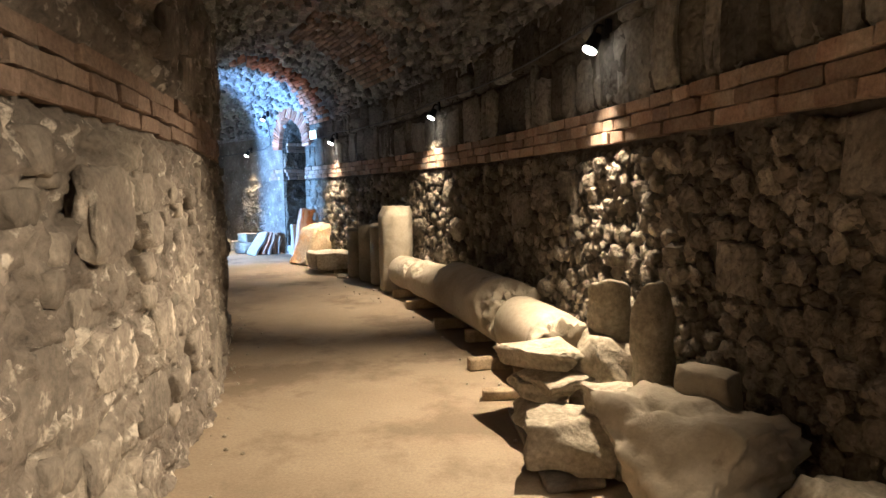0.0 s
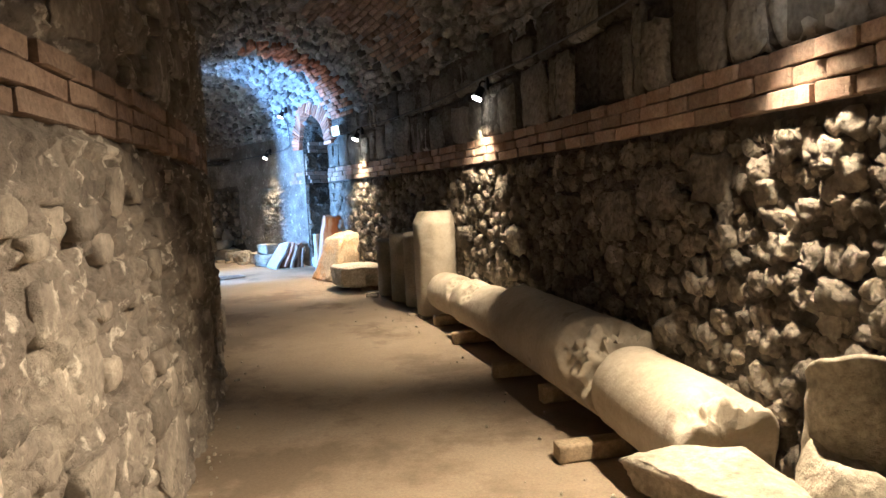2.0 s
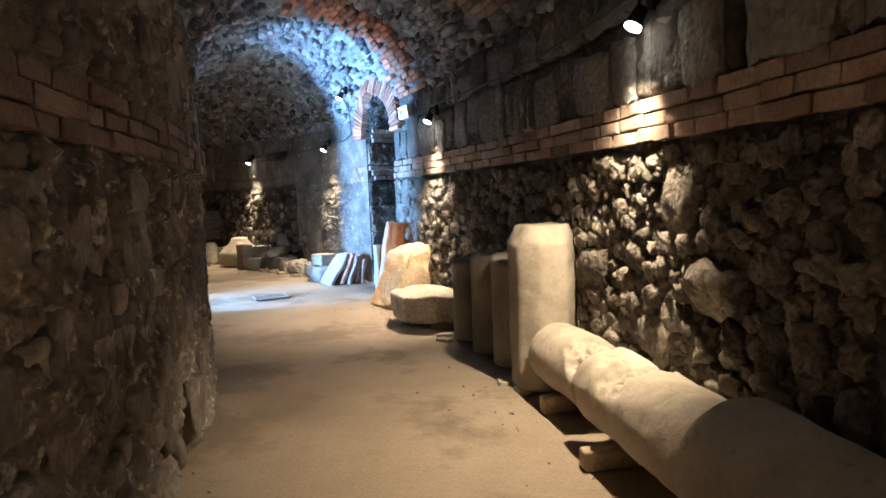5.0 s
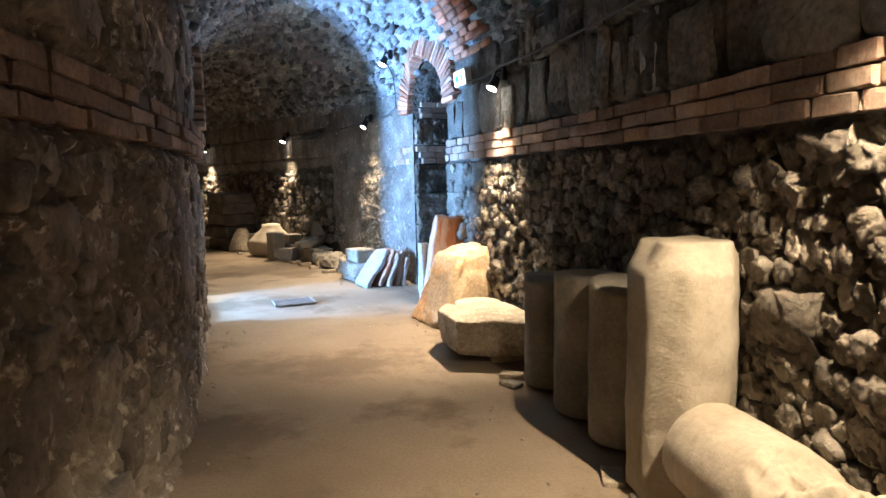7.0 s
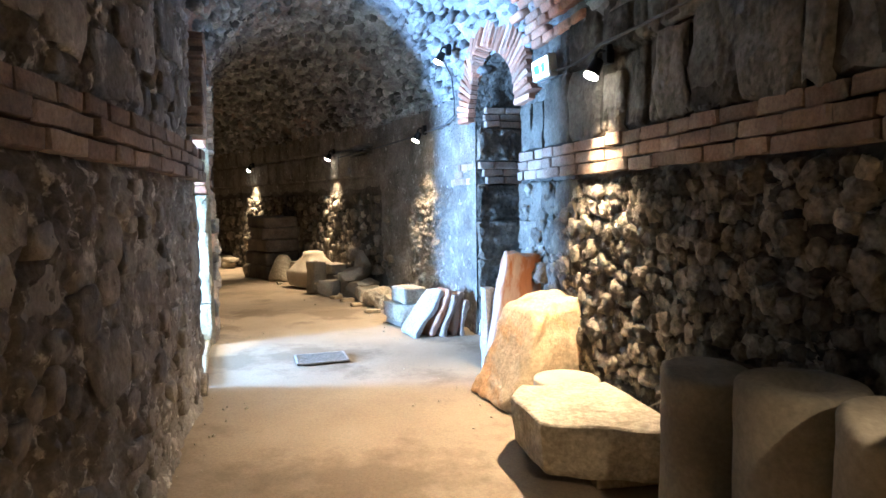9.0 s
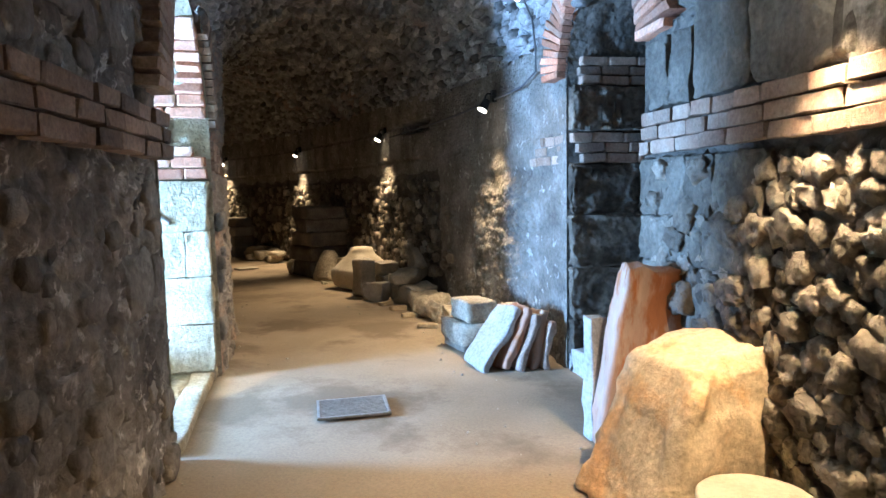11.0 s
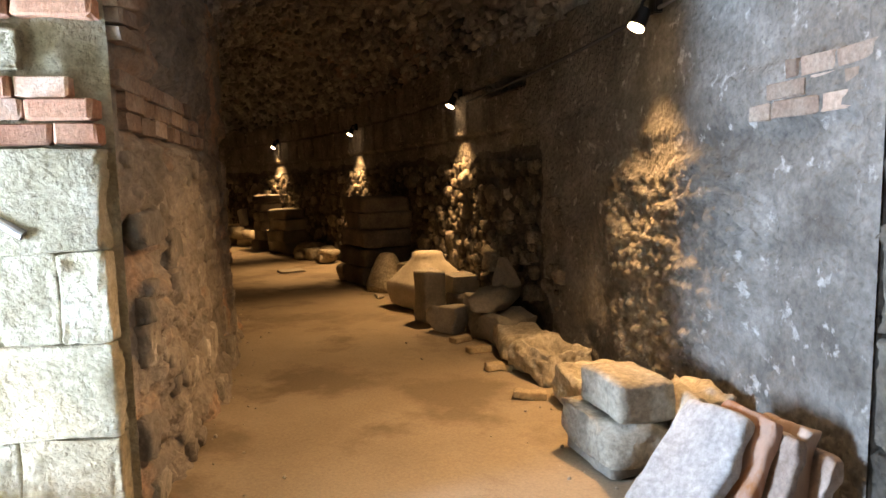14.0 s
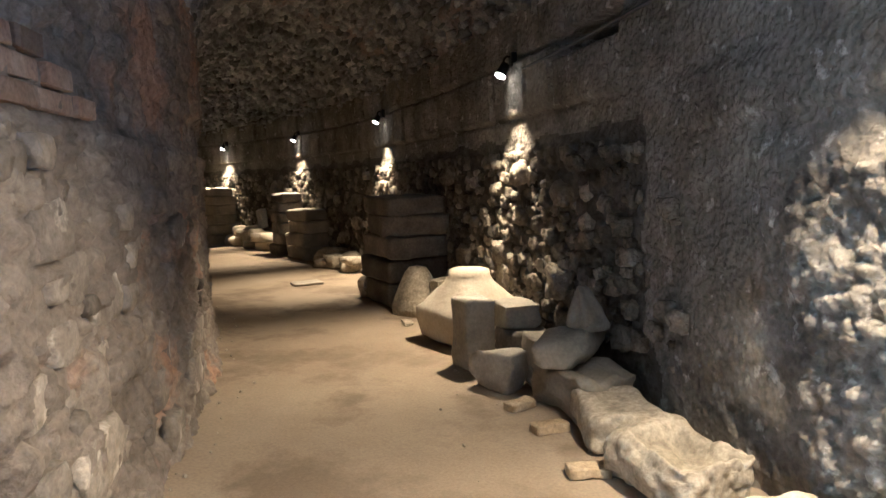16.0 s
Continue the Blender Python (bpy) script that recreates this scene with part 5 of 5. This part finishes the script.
# rough stones of the near jamb of the daylight opening
rj = random.Random(61)
JAMBS = [worn_mesh("jamb_stone", 920 + i, M_IN_STONE, 0.07, 0.05, 7, 0.08) for i in range(6)]
z = 0.02
while z < 2.0:
    h, w = rj.uniform(0.13, 0.36), rj.uniform(0.28, 0.52)
    end = DOOR_L[0] + rj.uniform(-0.02, 0.20)
    m = wall_frame(end - w / 2 / 0.3665, R_IN - 0.170, z + h / 2, rj.uniform(-3, 3)) @ Matrix.Diagonal((w, 0.30, h - 0.012, 1))
    piece("jamb_stone", rj.choice(JAMBS), m, wall_inner)
    z += h


# pieces of the two passages' far sides
def side_frame(base, al, sd, w, r, z, sign=1):
    """A pose on the passage's side: x runs outwards along the passage, y off the wall."""
    m = Matrix((al, -sd * sign, Vector((0, 0, 1)))).transposed().to_4x4()
    return Matrix.Translation(base + al * r + sd * sign * w + Vector((0, 0, z))) @ m


def side_blocks(parent, base, al, sd, w, r0, r1, rows, meshes, seed, inward=False, name="side_block", lo=0.4, hi=0.7, off=0.02):
    r = random.Random(seed)
    for z0, z1 in rows:
        s = 0.0
        while s < abs(r1 - r0) - 0.1:
            ln = min(r.uniform(lo, hi), abs(r1 - r0) - s)
            rr_ = r0 + (s + ln / 2) * (-1 if inward else 1)
            m = side_frame(base, al, sd, w - off + r.uniform(-0.01, 0.01), rr_, (z0 + z1) / 2) @ Matrix.Diagonal((ln - 0.006, 0.14, z1 - z0 - 0.005, 1))
            piece(name, r.choice(meshes), m, parent)
            s += ln


def side_bricks(parent, base, al, sd, w, r0, r1, z0, n, h, meshes, seed, inward=False, slope=0.0):
    for k in range(n):
        course(parent, lambda s, z, r: side_frame(base, al, sd, w - 0.035, r0 + s * (-1 if inward else 1), z + slope * s), abs(r1 - r0), z0 + h * (k + 0.5), h, seed + k, meshes, 0.16, 0.26)


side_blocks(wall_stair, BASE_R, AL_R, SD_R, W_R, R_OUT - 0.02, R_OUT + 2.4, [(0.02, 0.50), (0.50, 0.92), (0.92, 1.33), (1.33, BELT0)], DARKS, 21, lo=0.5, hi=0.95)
side_bricks(wall_stair, BASE_R, AL_R, SD_R, W_R, R_OUT - 0.02, R_OUT + 2.4, BELT0, 3, CH, BRICKS, 550)
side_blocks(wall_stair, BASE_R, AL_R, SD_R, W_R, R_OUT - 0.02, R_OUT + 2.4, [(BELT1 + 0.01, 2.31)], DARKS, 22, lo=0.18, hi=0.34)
side_bricks(wall_stair, BASE_R, AL_R, SD_R, W_R, R_OUT - 0.02, R_OUT + 2.0, 2.32, 3, 0.07, BRICKS, 560)
side_blocks(wall_day, BASE_L, AL_L, SD_L, W_L, R_IN + 0.0, R_IN - 2.4, [(0.0, 0.17), (0.54, 0.91), (1.26, 1.65)], PALE, 23, True, lo=0.55, hi=0.9)
side_blocks(wall_day, BASE_L, AL_L, SD_L, W_L, R_IN + 0.0, R_IN - 2.4, [(0.17, 0.54), (0.91, 1.26)], PALE, 26, True, lo=0.14, hi=0.45)
side_bricks(wall_day, BASE_L, AL_L, SD_L, W_L, R_IN + 0.01, R_IN - 2.4, 1.66, 3, 0.085, REDS, 570, True)
side_blocks(wall_day, BASE_L, AL_L, SD_L, W_L, R_IN - 0.25, R_IN - 2.4, [(1.93, 2.08)], PALE, 24, True, lo=0.14, hi=0.3)
# courses of the passage's small vault on its far side
for k in range(9):
    g = math.pi - 0.10 - k * 0.105
    y, z = -W_L * math.cos(g), ARCH_L[0] + ARCH_L[3] * math.sin(g)
    r = random.Random(600 + k)
    s = 0.0
    while s < 2.3:
        w = r.uniform(0.18, 0.30)
        n = Vector((0, math.cos(math.pi - g), 0))
        m = side_frame(BASE_L, AL_L, SD_L, y - 0.025, R_IN + 0.02 - s - w / 2, z + 0.02) @ Matrix.Rotation(math.pi - g, 4, "X") @ Matrix.Diagonal((w - 0.014, 0.09, 0.078, 1))
        piece("brick", r.choice(REDS), m, wall_day)
        s += w


# ---- brick rings round the openings and across the vault ----
def surface_r(z, th):
    """Radius of the bare outer face at that height, wall or vault."""
    if z <= SPRING:
        return float(r_out(th))
    mid, half = (R_OUT + R_IN) / 2, (R_OUT - R_IN) / 2
    return mid + half * math.sqrt(max(0.0, 1 - ((z - SPRING) / RISE) ** 2))


arch = new("brick_arch")
tagged(arch, "ring of red bricks round the arched stair opening", "brick arch", kind="structure")
N = 40
for k in range(N):
    g = math.pi * (k + 0.5) / N
    r = random.Random(700 + k)
    ln = 0.34 * r.uniform(0.85, 1.1)
    y = math.cos(g) * (W_R + 0.01 + ln / 2)
    z = ARCH_R[0] + math.sin(g) * (ARCH_R[3] + 0.01 + ln / 2)
    th = ARCH_R[2] + y / 0.4136
    lean = -math.degrees(math.atan2(R_OUT - surface_r(z + 0.05, th), 0.35)) if z > SPRING else 0.0
    m = Matrix.Translation(ring(th, surface_r(z, th) - 0.03, z)) @ Matrix.Rotation(radians(th + 90), 4, "Z") @ Matrix.Rotation(radians(-lean * 0.8), 4, "X") @ Matrix.Rotation(-g, 4, "Y") @ Matrix.Diagonal((ln, 0.16, 0.052, 1))
    piece("brick", r.choice(REDS), m, arch)
arch_in = new("brick_arch")
tagged(arch_in, "ring of tan bricks round the daylight opening", "brick arch", kind="structure")
for k in range(44):
    g = math.pi * (k + 0.5) / 44
    r = random.Random(800 + k)
    ln = 0.26 * r.uniform(0.85, 1.1)
    y = math.cos(g) * (W_L + 0.01 + ln / 2)
    z = ARCH_L[0] + math.sin(g) * (ARCH_L[3] + 0.01 + ln / 2)
    th = ARCH_L[2] + y / 0.3665
    if z > SPRING + 0.05:
        continue
    m = Matrix.Translation(ring(th, R_IN + 0.035, z)) @ Matrix.Rotation(radians(th + 90), 4, "Z") @ Matrix.Rotation(-g, 4, "Y") @ Matrix.Diagonal((ln, 0.13, 0.058, 1))
    piece("brick", r.choice(BRICKS), m, arch_in)


def vault_bricks(th0, th1, f0, f1, seed, meshes, mat, name, label, lift=0.03, gaps=0.12, w=0.24, h=0.075):
    """Brick courses running along the vault, joined; some bricks are lost."""
    r = random.Random(seed)
    made = []
    mid, half = (R_OUT + R_IN) / 2, (R_OUT - R_IN) / 2
    f, row = f0, 0
    while f < f1:
        jag = r.uniform(-0.4, 0.4)
        th = th0 + jag + (w / 2 / 0.39 if row % 2 else 0)
        while th < th1 + jag:
            step = r.uniform(0.8, 1.2) * w / 0.39
            if r.random() > gaps:
                p = ring(th + step / 2, mid + (half - lift) * math.cos(f), SPRING + (RISE - lift) * math.sin(f))
                tilt = math.atan2(RISE * math.cos(f), -half * math.sin(f)) - math.pi / 2
                m = Matrix.Translation(p) @ Matrix.Rotation(radians(th + 90), 4, "Z") @ Matrix.Rotation(-tilt, 4, "X") @ Matrix.Diagonal((step * 0.39 - 0.015, 0.10 * r.uniform(0.7, 1.1), h - 0.012, 1))
                made.append((r.choice(meshes), m))
            th += step
        f += h / math.hypot(half * math.sin(f), RISE * math.cos(f))
        row += 1
    ob = joined(name, made, None, mat, label)
    ob["kind"] = "structure"
    ob["category"] = "ceiling"
    return ob


M_REDS = material("vault_red_brick", [(0.42, 0.15, 0.08), (0.50, 0.22, 0.13), (0.45, 0.30, 0.22)], patch=1.5, bump=0.5, fine=45, vary=0.4, island=True)
M_TANS = material("vault_tan_brick", [(0.24, 0.17, 0.13), (0.32, 0.24, 0.19), (0.38, 0.31, 0.25)], patch=1.5, bump=0.5, fine=45, vary=0.35, island=True)
vault_bricks(32.7, 34.6, 0.06, 1.75, 31, REDS, M_REDS, "ceiling_red_bricks", "band of red brick courses across the vault", gaps=0.2, lift=0.05)
vault_bricks(24.2, 28.4, 0.35, 1.5, 32, REDS, M_TANS, "ceiling_tan_bricks", "patch of brown brick courses in the vault", gaps=0.06, lift=0.02)
# rubble of the vault, standing out of the mortar
rv = random.Random(51)
made = []
M_VSTONES = material("vault_stones", [(0.15, 0.145, 0.135), (0.28, 0.275, 0.262), (0.43, 0.42, 0.40)], patch=2.0, bump=0.8, fine=30, vary=0.5, island=True)
for s, q, w, h in pack(88 * 0.39, 3.6, [(900, 0.15, 0.28, 0.07, 0.13), (9000, 0.08, 0.17, 0.05, 0.10)], 52, 0.04):
    th, f = 3.0 + s / 0.39, 0.05 + q / 1.25
    if 32.4 < th < 35.0 and f < 1.9 or 24 < th < 28.8 and 0.3 < f < 1.6 or f > 3.0 or rv.random() < 0.15:
        continue
    z = SPRING + RISE * math.sin(f)
    if not bool(vault_keep(np.array([th]), np.array([f]))[0]):
        continue
    lift = rv.uniform(0.0, 0.04)
    mid, half = float(r_out(th) + r_in(th)) / 2, float(r_out(th) - r_in(th)) / 2
    p = ring(th, mid + (half - lift) * math.cos(f), SPRING + (RISE - lift) * math.sin(f))
    tilt = math.atan2(RISE * math.cos(f), -half * math.sin(f)) - math.pi / 2
    m = Matrix.Translation(p) @ Matrix.Rotation(radians(th + 90), 4, "Z") @ Matrix.Rotation(-tilt, 4, "X") @ Matrix.Rotation(radians(rv.uniform(-12, 12)), 4, "Y") @ Matrix.Diagonal((w, 0.12, h, 1))
    made.append((rv.choice(VAULT_STONES), m))
ob = joined("ceiling_stones", made, None, M_VSTONES, "flat rubble stones laid in the barrel vault")
ob["kind"], ob["category"] = "structure", "ceiling"
